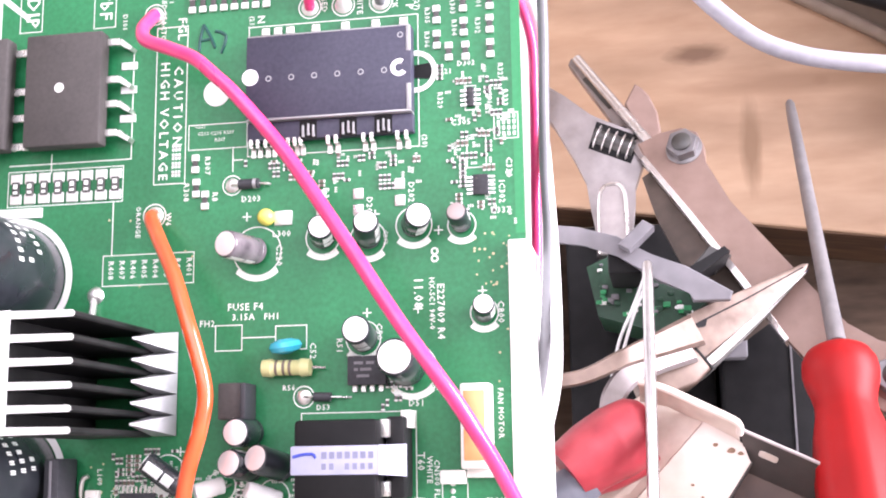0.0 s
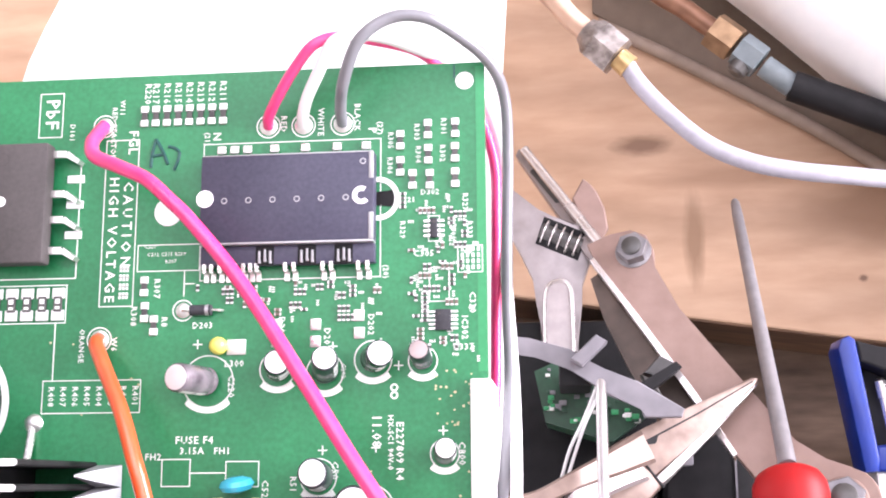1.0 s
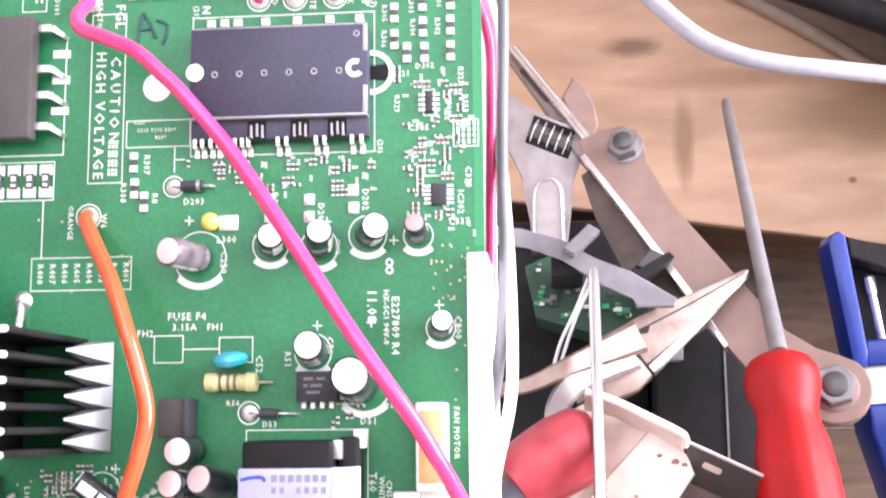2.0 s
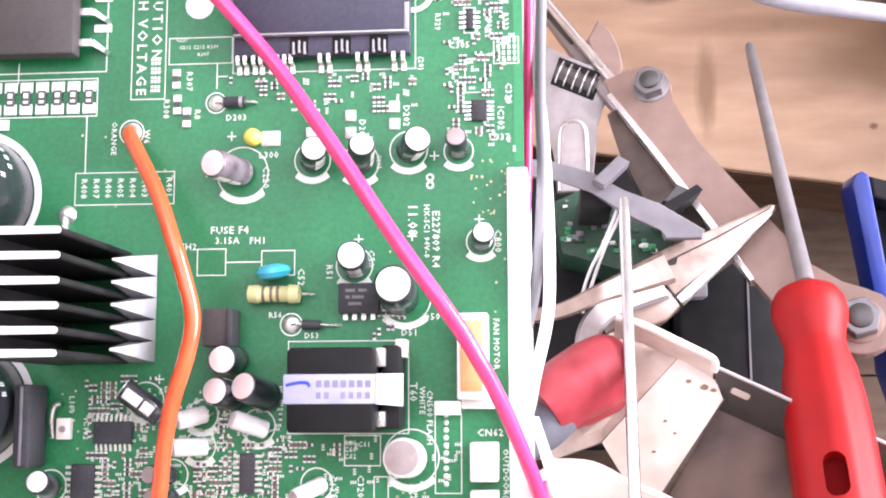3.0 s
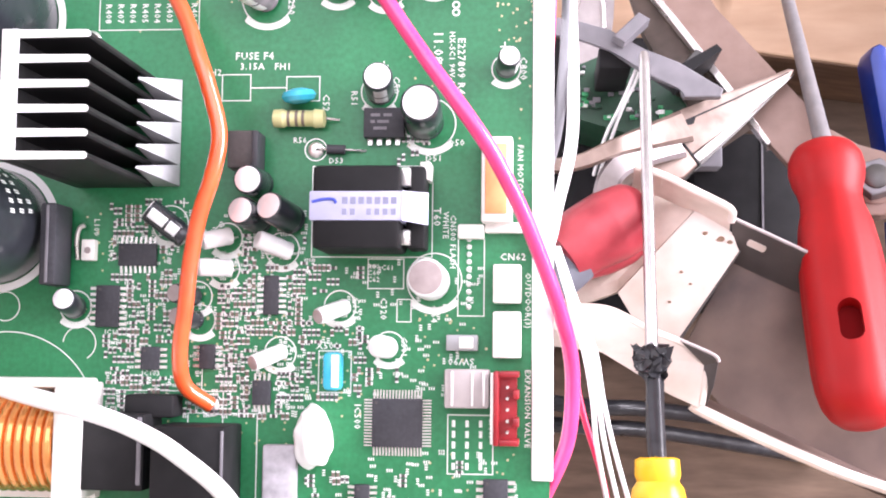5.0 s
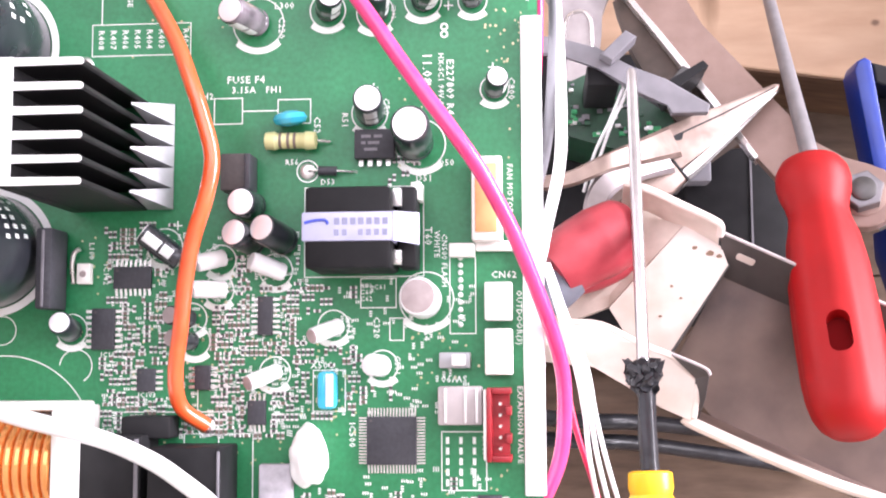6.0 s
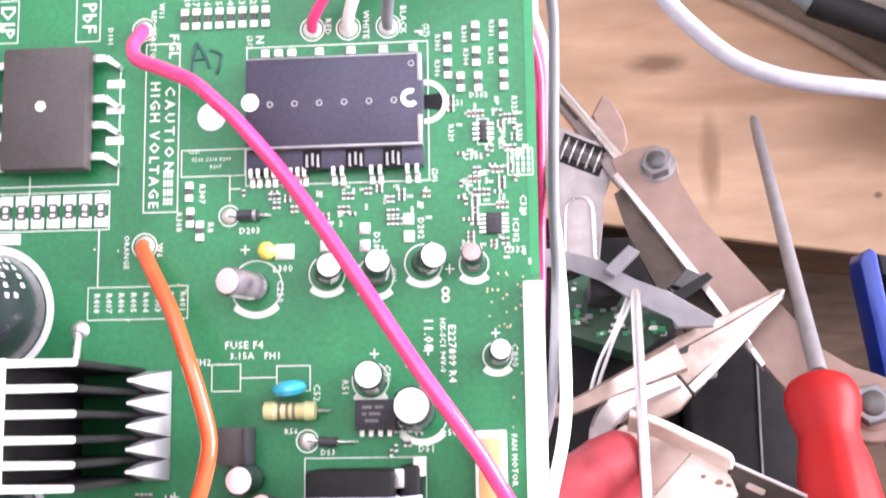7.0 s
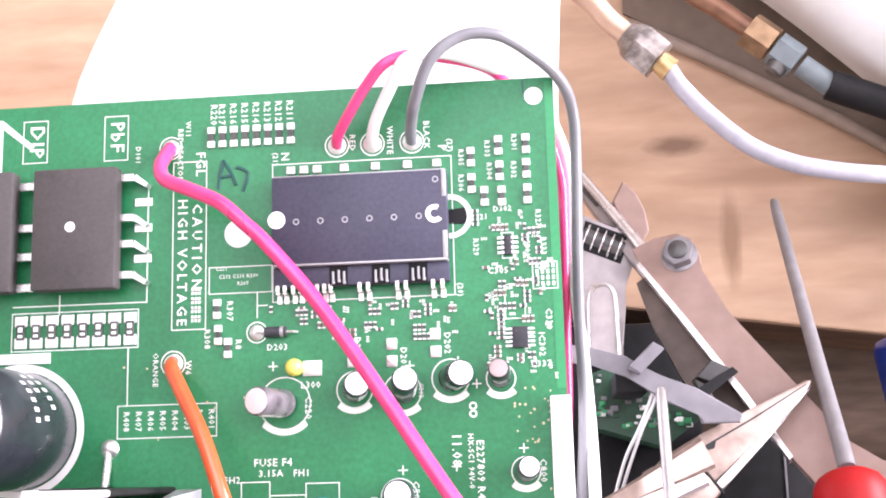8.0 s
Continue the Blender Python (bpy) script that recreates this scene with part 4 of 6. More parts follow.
# printed dashes beside them, and tinned through-holes
bm = bmesh.new()
for x0, x1, y0, y1, n in ((-122, -64, -206, -150, 420), (-22, -3, -86, -40, 70), (-62, -18, -200, -164, 110), (-70, -8, -236, -214, 90), (-66, -30, -74, -63, 26)):
    for k in range(n):
        x, y = rng.uniform(x0, x1), rng.uniform(y0, y1)
        if rng.random() < 0.5:
            for j in range(3):
                box(bm, x + j * 0.62, x + j * 0.62 + 0.34, y, y + 0.8, 0.02, 0.09)
        else:
            for j in range(3):
                box(bm, x, x + 0.8, y + j * 0.62, y + j * 0.62 + 0.34, 0.02, 0.09)
tagged(part("small_print", bm, INK, board, "tiny white part codes too small to read", smooth=None), kind="stuff")
bm = bmesh.new()
for x0, x1, y0, y1, n in ((-15, -4, -104, -88, 26), (-12, -3, -130, -112, 5), (-66, -50, -205, -180, 26), (-36, -16, -192, -176, 18), (-130, -118, -178, -150, 14), (-125, -100, -100, -76, 6), (-102, -86, -91, -88, 4), (-120, -60, -236, -204, 50), (-45, -26, -135, -100, 6), (-115, -70, -200, -158, 80), (-34, -4, -236, -214, 24)):
    for k in range(n):
        x, y = rng.uniform(x0, x1), rng.uniform(y0, y1)
        rod(bm, (x, y, -0.2), (x, y, 0.14), rng.uniform(0.26, 0.42), sides=8)
tagged(part("via", bm, VIA_TIN, board, "tinned through-holes", smooth=None), kind="stuff")

# ---- larger parts on the board ----
for x, y, r in ((-111.7, -15.1, 2.6), (-62.6, -16.9, 2.7), (-52.3, -17.0, 2.7), (-40.9, -16.9, 2.7), (-110.2, -78.0, 2.8), (-91.1, -202.3, 2.2), (-86.1, -70.1, 2.2), (-63.9, -132.6, 2.3)):
    part("solder_pad", lathe(bmesh.new(), (x, y, 0), (x, y, 1), [(0, r), (0.2, r * 0.9), (0.5, r * 0.45)], 28), SOLDER, board)
    part("outline", loop_ring(bmesh.new(), x, y, 0, r + 0.7, 0.35), INK, board, smooth=None)
diode = part("diode", rod(bmesh.new(), (-83.4, -70.3, 1.6), (-77.4, -70.3, 1.6), 1.5, sides=18), EPOXY, board, "black axial diode")
bm = tube(bmesh.new(), [(-86.2, -70.2, 0.3), (-85.4, -70.2, 1.5), (-83.2, -70.3, 1.6)], 0.4, sides=8)
tube(bm, [(-77.4, -70.3, 1.6), (-75.2, -70.4, 1.5), (-74.4, -70.4, 0.3)], 0.4, sides=8)
part("lead", bm, TIN, diode)
part("band", rod(bmesh.new(), (-79, -70.3, 1.6), (-78, -70.3, 1.6), 1.56, sides=18), GREY_ALU, diode)
diode = part("diode", rod(bmesh.new(), (-60.6, -132.7, 1.5), (-55.6, -132.9, 1.5), 1.3, sides=18), EPOXY, board, "black axial diode")
part("lead", tube(bmesh.new(), [(-63.8, -132.6, 0.3), (-62, -132.6, 1.4), (-55, -132.9, 1.5), (-52, -133, 0.9), (-50, -133, 0.2)], 0.35, sides=8), TIN, diode)
led = part("indicator_lamp", lathe(bmesh.new(), (-75.3, -80.4, 0), (-75.3, -80.4, 4), [(0, 2.4), (0.8, 2.5), (2.0, 2.4), (3.2, 1.6), (3.7, 0.5)], 24), LED_YELLOW, board, "small round yellow indicator lamp")
part("pad", one_box(-73.0, -67.6, -82.9, -78.6, 0, 0.5, bevel=0.15), SOLDER, board)
for x, y in ((-59.0, -74.6), (-58.9, -79.3), (-47.9, -74.8), (-47.9, -79.6), (-35.7, -72.5), (-35.6, -77.4)):
    part("pad", one_box(x - 1.5, x + 1.5, y - 1.6, y + 1.6, 0, 0.4, bevel=0.15), SOLDER, board)

transformer = part("transformer", one_box(-60.9, -38.4, -161.4, -139.8, 0.5, 19.5, bevel=1.2), BLACK_CASE, board, "small black transformer wrapped in lilac tape")
part("bobbin", one_box(-37.6, -32.6, -160.6, -139.0, 0.5, 12, bevel=0.8), BLACK_CASE, transformer)
part("pin", one_box(-38.6, -36.2, -144.6, -139.8, 12, 14.5, bevel=0.3), TIN, transformer)
part("pin", one_box(-38.6, -36.2, -160.0, -156.0, 12, 14.5, bevel=0.3), TIN, transformer)
part("corner", one_box(-34.4, -31.6, -142.0, -137.2, 0, 8, bevel=0.3), NYLON, transformer)
bm = bmesh.new()
box(bm, -61.6, -37.6, -154.2, -146.6, 0.6, 20.1, bevel=0.5)
tape = part("tape", bm, TAPE_LILAC, transformer, "lilac tape band")
bm = bmesh.new()
m = axes((-37.8, -150.4, 20.0), (6.2, 0, -6), (0, 1, 0))
slab(bm, [(0, -3.8), (8.6, -4.4), (8.6, 4.0), (0, 3.8)], -0.25, 0.25, m)
part("tape", bm, TAPE_LILAC, transformer, "loose end of the tape")
bm = bmesh.new()
for k in range(7):
    box(bm, -53.0 + 2.1 * k, -51.6 + 2.1 * k, -150.0, -148.2, 20.05, 20.2)
    if k in (0, 1, 3, 4, 5, 6):
        box(bm, -53.0 + 2.1 * k, -51.8 + 2.1 * k, -152.8, -151.2, 20.05, 20.2)
part("marking", bm, PALE_INK, tape, "pale mirrored print", smooth=None)
part("marking", tube(bmesh.new(), [(-60.8, -149.4, 20.15), (-58, -148.8, 20.15), (-55.4, -148.8, 20.15), (-54.6, -149.8, 20.15)], 0.4, sides=6), BLUE_INK, tape, "blue pen stroke")

fan_socket = part("socket", one_box(-18.2, -10.0, -153.2, -130.4, 0, 7.5, bevel=0.6), NYLON, board, "white nylon fan connector")
part("insert", one_box(-17.2, -11.4, -151.0, -132.4, 7.4, 7.9, bevel=0.2), ORANGE_PIN, fan_socket, "pale orange pins row")
part("foot", one_box(-24.6, -17.6, -157.2, -153.4, 0, 4, bevel=0.5), NYLON, fan_socket)
part("foot", one_box(-17.4, -7.2, -155.6, -152.8, 0, 3, bevel=0.5), NYLON, fan_socket)
for y0, y1 in ((-174.4, -164.2), (-188.8, -176.6)):
    plug = part("socket", one_box(-15.0, -7.6, y0, y1, 0, 6.2, bevel=0.5), NYLON, board, "white nylon wire connector")
    part("insert", one_box(-13.4, -9.2, y0 + 1.6, y1 - 1.6, 6.1, 6.5, bevel=0.2), WHITE_PLASTIC, plug)
    for k in range(3):
        part("pin", one_box(-12.0, -10.8, y0 + 2.6 + k * 2.4, y0 + 3.6 + k * 2.4, 6.4, 6.8), TIN, plug)
red = bmesh.new()
box(red, -14.6, -13.2, -211.4, -192.2, 0, 9, bevel=0.3)
box(red, -13.2, -8.0, -193.8, -192.2, 0, 9, bevel=0.3)
box(red, -13.2, -8.0, -211.4, -209.8, 0, 9, bevel=0.3)
box(red, -13.2, -8.6, -209.8, -193.8, 0, 3.5)
for y in (-199.4, -206.6):
    box(red, -9.6, -8.0, y, y + 2.4, 0, 9, bevel=0.3)
red_socket = part("socket", red, RED_PLASTIC, board, "dark red open wire connector")
part("rim", one_box(-15.4, -14.6, -211.0, -192.6, 0, 8.4, bevel=0.2), NYLON, red_socket)
for k in range(5):
    part("pin", rod(bmesh.new(), (-11, -196.4 - 2.9 * k, 3), (-11, -196.4 - 2.9 * k, 8), 0.4, sides=8), TIN, red_socket)
switch = part("switch_block", one_box(-27.6, -15.8, -202.0, -191.8, 0, 6, bevel=0.6), GREY_BLOCK, board, "pale grey double switch block")
for x in (-25.9, -20.6, -17.6):
    part("rib", one_box(x, x + 0.7, -201.4, -192.4, 5.9, 6.3, bevel=0.15), CAN, switch)
button = part("push_switch", one_box(-27.4, -19.0, -187.0, -182.8, 0, 3.2, bevel=0.3), GREY_ALU, board, "small flat push switch")
part("knob", one_box(-24.0, -20.2, -186.4, -183.4, 3.1, 4.4, bevel=0.4), NYLON, button)
hole = mesh_of(lathe(bmesh.new(), (0, 0, 0), (0, 0, 1), [(0, 0.75), (0.2, 0.7), (0.35, 0.3)], 16), "solder_pad", SOLDER)
for k in range(10):
    shared("solder_pad", hole, board, (-21.7, -157.1 - 2.02 * k, 0))
disc_cap = part("ceramic_resonator", one_box(-60.2, -54.9, -197.9, -187.6, 0.4, 5.6, bevel=1.5), CYAN, board, "blue dipped resonator")
# pale strip imitating the glossy highlight along the resonator's top
part("painted_sheen", one_box(-57.6, -55.6, -197.0, -188.4, 5.5, 5.8, bevel=0.1), PALE, disc_cap)
blue_cap = part("ceramic_capacitor", lathe(bmesh.new(), (-68.3, -116.4, 4.6), (-67.9, -120.6, 3.8), [(0, 2.0), (0.8, 4.1), (2.1, 4.8), (3.4, 4.1), (4.2, 2.0)], 28), CYAN, board, "small bright blue disc capacitor")
film = part("film_resistor", lathe(bmesh.new(), (-75.4, -124.4, 3), (-60.8, -124.5, 3), [(0, 1.2), (0.4, 2.4), (3, 2.6), (3.6, 2.2), (11, 2.2), (11.6, 2.6), (14.2, 2.4), (14.6, 1.2)], 24), YELLOW_GREEN, board, "pale yellow-green axial resistor")
part("lead", rod(bmesh.new(), (-60.8, -124.5, 3), (-57.4, -124.6, 1.2), 0.4, sides=8), TIN, film)
bm = bmesh.new()
for d in (4.2, 6.4, 8.2):
    rod(bm, (-75.4 + d, -124.42, 3), (-74.6 + d, -124.43, 3), 2.26, sides=24)
part("band", bm, CHIP_TAN, film)
power_ic = part("regulator", one_box(-50.3, -39.3, -129.9, -121.8, 0.6, 4, bevel=0.3), EPOXY, board, "black eight-lead regulator")
bm = bmesh.new()
for k in range(4):
    box(bm, -49.4 + 2.5 * k, -48.2 + 2.5 * k, -131.6, -129.8, 0, 1.4)
part("pin", bm, TIN, power_ic)
bm = bmesh.new()
for j, ends in enumerate(((-48.4, -45.8, -44.9, -42.6), (-48.4, -47.2, -46.6, -43.4), (-47.6, -44.0))):
    for x0, x1 in zip(ends[::2], ends[1::2]):
        box(bm, x0, x1, -124.2 - 1.8 * j, -123.4 - 1.8 * j, 4, 4.05)
part("marking", bm, GREY_CLIP, power_ic, "worn print", smooth=None)
tall = part("power_transistor", one_box(-86.4, -78.4, -138.8, -128.6, 0.5, 8.5, bevel=0.6), BRIDGE, board, "dark upright power transistor")
part("tab", one_box(-79.6, -78.0, -138.6, -128.8, 0.2, 9.2, bevel=0.2), EPOXY, tall)
coil = part("choke", one_box(-136.0, -131.4, -170.6, -148.6, 0.4, 12, bevel=0.8), EPOXY, board, "dark grey ferrite bar choke")
part("pale_edge", one_box(-134.2, -133.4, -170, -149.2, 12, 12.3, bevel=0.1), GREY_CLIP, coil)
trimmer = part("trimmer", one_box(-128.0, -124.2, -163.4, -157.6, 0, 3, bevel=0.4), NYLON, board, "small pale adjustable trimmer")
part("screw", disc(-126.1, -160.6, 0.9, 2.9, 3.3, 16), DULL_CAN, trimmer)
part("lug", tube(bmesh.new(), [(-129.8, -163, 0.2), (-129.8, -158, 1.5), (-129, -154.6, 2), (-127.4, -153.6, 2)], 0.7, sides=8), TIN, board)
part("lug", tube(bmesh.new(), [(-128.4, -101.6, 0.4), (-128.3, -106, 1.2), (-128.3, -112, 3)], 1.1, sides=10), TIN, board)
part("solder_pad", lathe(bmesh.new(), (-128.2, -101.2, 0), (-128.2, -101.2, 1), [(0, 2.7), (0.3, 2.5), (1.2, 1.6), (1.6, 0.6)], 24), SOLDER, board)

# heat sink: a back wall with five deep fins, black on the sides, bare on the sawn ends
sink = part("heat_sink", one_box(-130.6, -126.4, -143.2, -111.6, 0.6, 49.4, bevel=0.3), ANODISED, board, "tall black finned heat sink with bare sawn ends")
part("sawn_end", one_box(-130.5, -126.3, -143.1, -111.7, 49.4, 50, bevel=0.15), BARE, sink)
fins = (-112.9, -118.9, -124.9, -130.9, -136.7, -142.1)
for k, y in enumerate(fins):
    fin = part("fin", slab(bmesh.new(), [(-126.5, y - 1.0), (-109.4, y - 0.85), (-108.9, y - 0.4), (-108.9, y + 0.4), (-109.4, y + 0.85), (-126.5, y + 1.0)], 0.6, 49.4), ANODISED, sink)
    part("sawn_end", slab(bmesh.new(), [(-126.4, y - 1.0), (-109.4, y - 0.85), (-108.9, y - 0.4), (-108.9, y + 0.4), (-109.4, y + 0.85), (-126.4, y + 1.0)], 49.4, 50), BARE, fin)
    if k < 5:
        bm = bmesh.new()
        c = y - 3.0
        q = [bm.verts.new(p) for p in ((-108.8, c - 3.0, 0.6), (-108.8, c + 3.0, 0.6), (-101.6, c + 3.0, 0.6), (-101.6, c - 3.0, 0.6), (-108.8, c - 0.35, 16), (-108.8, c + 0.35, 16), (-108.2, c + 0.35, 15.6), (-108.2, c - 0.35, 15.6))]
        for f in ((0, 1, 2, 3), (4, 5, 6, 7), (0, 1, 5, 4), (1, 2, 6, 5), (2, 3, 7, 6), (3, 0, 4, 7)):
            bm.faces.new([q[j] for j in f])
        part("foot_web", bm, GREY_ALU, sink, "pale grey web between the fins")

# wound choke, relays and glue at the lower end
choke = part("wound_choke", one_box(-150, -121.2, -227.5, -196.4, 0, 4, bevel=0.6), NYLON, board, "copper wound choke on a pale bobbin")
part("flange", one_box(-124.6, -121.0, -226.5, -197.0, 4, 26, bevel=0.8), NYLON, choke)
part("flange", one_box(-150, -121.2, -197.6, -195.2, 4, 19, bevel=0.8), NYLON, choke)
part("core", rod(bmesh.new(), (-150, -212, 14), (-124.6, -212, 14), 9.6, sides=32), BLACK_CASE, choke)
for k in range(9):
    x = -126.2 - 2.5 * k
    part("winding", tube(bmesh.new(), [(x + 0.2 * math.sin(a), -212 + 11.4 * math.cos(a), 14 + 11.4 * math.sin(a)) for a in (j * math.tau / 16 for j in range(17))], 1.2, sides=8, steps=2), COPPER, choke)
relay = part("relay", one_box(-121.6, -104.6, -224.0, -204.2, 0, 15, bevel=0.7), BLACK_CASE, board, "black relay case")
part("pale_edge", one_box(-106.4, -105.2, -222.4, -205.0, 15, 15.5, bevel=0.2), GREY_CLIP, relay)
relay = part("relay", one_box(-102.0, -82.6, -236, -207.0, 0, 18, bevel=0.7), BLACK_CASE, board, "large black relay case")
part("pale_edge", one_box(-83.6, -82.8, -234, -208, 18, 18.4, bevel=0.2), GREY_CLIP, relay)
part("relay", one_box(-112.4, -99, -205.4, -199.4, 0, 9, bevel=0.7), BLACK_CASE, board, "small black relay case")
bm = bmesh.new()
bmesh.ops.create_icosphere(bm, subdivisions=4, radius=1)
for v in bm.verts:
    n = 1 + 0.13 * noise.noise(v.co * 2.2)
    v.co = Vector((-62.6 + 4.9 * n * v.co.x * (1.05 - 0.2 * v.co.y), -210 + 8.4 * n * v.co.y, 3 + 6.5 * n * v.co.z))
part("glue", bm, GLUE, board, "blob of white silicone glue", smooth=80)
part("shield", one_box(-76.2, -67.0, -240, -212.4, 0, 3.4, bevel=0.8), FOAM_GREY, board, "mottled grey shielded part")

# ---- wires ----


def wire(material, points, r, label, group=""):
    return solo("wire", tube(bmesh.new(), [(x, y, z + TOP) for x, y, z in points], r), material, label, "wire", group, smooth=60)


wire(WIRE_PINK, [(-111.7, -15.1, 0.3), (-112.2, -18.6, 4), (-112.1, -22.6, 8), (-109.6, -27.2, 11), (-101.3, -31.3, 14), (-92.4, -35.8, 16), (-85.6, -41.8, 17), (-79.1, -48.2, 17), (-64.8, -65.4, 17), (-46.3, -91.6, 23.5), (-36.2, -106.8, 26),
                 (-30.2, -115.6, 27.5), (-24.8, -123.2, 28.5), (-19.8, -130.2, 28.5), (-15.3, -136.8, 27.5), (-11.6, -143.2, 25), (-7.9, -150.3, 20.5), (-4.2, -158.6, 15), (1.0, -172.0, 7), (4.9, -184.5, 0), (6.1, -196.4, -4), (4.6, -212, -8), (-2, -228, -14)], 2.05, "thick pink insulated wire arching over the circuit board")
wire(WIRE_ORANGE, [(-110.2, -78.0, 0.3), (-109.0, -80.0, 5), (-104.6, -86.4, 10), (-96.8, -99.0, 16), (-91.0, -112.2, 20), (-88.1, -120.5, 20.5), (-85.3, -131.7, 20.5), (-86.8, -141.8, 20), (-90.8, -153.2, 18), (-93.3, -164.6, 16), (-94.9, -176.2, 14), (-97.3, -188.2, 10), (-97.0, -196.9, 5.5), (-91.4, -202.3, 0.3)], 2.15, "thick orange insulated wire bowed over the circuit board")
wire(WIRE_GREY, [(-40.9, -16.9, 0.3), (-40.4, -14.4, 6), (-37.9, -9.4, 15), (-32.8, 0.4, 20), (-24.2, 6.4, 20), (-14.6, 6.8, 18), (-5.7, 3.7, 10), (1.9, -1.5, 2), (5.4, -9.3, -6), (5.7, -24.6, -12), (4.9, -49.2, -15), (4.6, -69, -17), (4.9, -88, -18), (3.5, -111.5, -18), (1, -128, -22), (-4, -142, -34)], 1.7, "grey insulated wire looping off the board edge")
wire(WIRE_PINK, [(-62.6, -16.9, 0.3), (-61.6, -15.2, 4), (-57.6, -10.8, 9), (-52.2, -4.4, 13), (-46.2, 1.2, 16), (-39.8, 4.4, 13), (-32.3, 5.2, 8), (-20.4, 4.2, 1), (-13.6, 1.6, -8), (-5, -6, -20), (0.8, -22, -22), (1.4, -40, -24), (0.6, -70, -28), (0, -92, -30), (-2, -112, -34), (-8, -130, -44)], 1.6, "pink insulated wire bending over the board edge and down")
wire(WIRE_WHITE, [(-52.3, -17, 0.3), (-51.6, -15, 4), (-49.6, -11.4, 8), (-45.6, -5.4, 12), (-40.4, 2.0, 16), (-32.6, 5.0, 12), (-26, 5.0, 8), (-20.4, 4.1, 4), (-16.4, 3.9, -1), (-12, 5, -12), (-4, 0, -22), (3.4, -20, -24), (3.6, -50, -26), (6, -90, -20), (6.5, -117.1, -16), (5.6, -131, -15), (2.2, -146, -13), (-0.8, -158, -20), (-8, -168, -36), (-20, -176, -50)], 1.75, "white insulated wire running along the board edge")
wire(WIRE_WHITE, [(-150, -193, 30), (-131.1, -198.6, 31), (-111.1, -203.6, 31), (-100, -208, 30), (-91.3, -213.5, 28), (-80, -224, 24), (-72, -240, 18)], 2.3, "thick white insulated wire over the relays")
for k in range(3):
    wire(WIRE_WHITE, [(1 + 0.6 * k, -158, -12), (5.6 + 1.0 * k, -174, -9 - k), (9.4 + 1.6 * k, -187, -13 - k), (11.8 + 1.6 * k, -200, -16 - 2 * k), (13.2 + 2.4 * k, -213, -20 - 2 * k), (17 + 3.2 * k, -232, -30)], 0.7, "thin white wire of a bundle beside the board", "wire bundle beside the board")
wire(WIRE_RED, [(4, -176, -26), (7, -192, -25), (10, -206, -26), (15, -222, -30), (18, -236, -36)], 0.9, "thin red wire of a bundle beside the board", "wire bundle beside the board")

# ---- tools and scrap heaped beside the board ----


def cut_out(body, cutter):
    """The body with the cutter's shape taken out of it."""
    data, tool = bpy.data.meshes.new("body"), bpy.data.meshes.new("cutter")
    for bm, mesh in ((body, data), (cutter, tool)):
        bmesh.ops.recalc_face_normals(bm, faces=bm.faces)
        bm.to_mesh(mesh)
        bm.free()
    a, b = new("body", data), new("cutter", tool)
    mod = a.modifiers.new("cut", "BOOLEAN")
    mod.operation, mod.object, mod.solver = "DIFFERENCE", b, "EXACT"
    done = bpy.data.meshes.new_from_object(a.evaluated_get(bpy.context.evaluated_depsgraph_get()))
    out = bmesh.new()
    out.from_mesh(done)
    for ob in (a, b):
        bpy.data.objects.remove(ob)
    for mesh in (data, tool, done):
        bpy.data.meshes.remove(mesh)
    return out


def hexagon(r, turn=0.0):
    return [(r * math.cos(radians(turn + 60 * k)), r * math.sin(radians(turn + 60 * k))) for k in range(6)]


# long flat steel bar with a hexagon bolt near each end
bar = thing("flaring_bar", (49, -26, 86), "long dull steel flaring clamp bar with hexagon bolts", "tool")
BAR = axes((0, 0, 0), (0.536, -0.780, 0.323), (0.824, 0.566, 0))
outline = [(-15, -13), (-13, -3), (-9, 5), (-3, 8.5), (4, 7), (11, 2.2), (32, -1.2), (75, 0), (100, 0), (112, 4.2), (119, 9.6)] + [(127 + 12.8 * math.cos(radians(a)), 12.8 * math.sin(radians(a))) for a in range(105, -106, -15)] + [(116, -15.6), (104, -19.5), (90, -19.6), (64, -17.3), (25, -15.6), (-6, -14.7)]
part("plate", slab(bmesh.new(), outline, -5, 0, BAR, bevel=0.6), ROSE_STEEL, bar, smooth=None)
part("bevelled_edge", slab(bmesh.new(), [(-8, -16.2), (25, -17.4), (64, -19.2), (92, -21), (92, -19.0), (64, -16.6), (25, -14.9), (-8, -14.0)], -5, 0.8, BAR, bevel=0.3), CHROME, bar, "bright worn edge", smooth=None)
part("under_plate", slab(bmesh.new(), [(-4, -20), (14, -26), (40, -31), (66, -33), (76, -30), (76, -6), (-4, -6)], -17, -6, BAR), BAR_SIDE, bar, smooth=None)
for u, r in ((0, 6.6), (127, 7.6)):
    m = BAR @ Matrix.Translation((u, 0, 0))
    stud_finish = DARK_STEEL
    bolt = part("bolt", slab(bmesh.new(), hexagon(r, 10), 0, 5.5, m, bevel=0.5), BOLT_STEEL, bar, smooth=None)
    part("stud", lathe(bmesh.new(), m @ Vector((0, 0, 5)), m @ Vector((0, 0, 9)), [(0, r * 0.62), (1.2, r * 0.6), (1.7, r * 0.48)], 24), stud_finish, bolt)
    part("washer", lathe(bmesh.new(), m @ Vector((0, 0, -0.2)), m @ Vector((0, 0, 2)), [(0, r * 1.12), (0.6, r * 1.12), (0.9, r * 1.05)], 32), BOLT_STEEL if u == 0 else ROSE_STEEL, bolt)
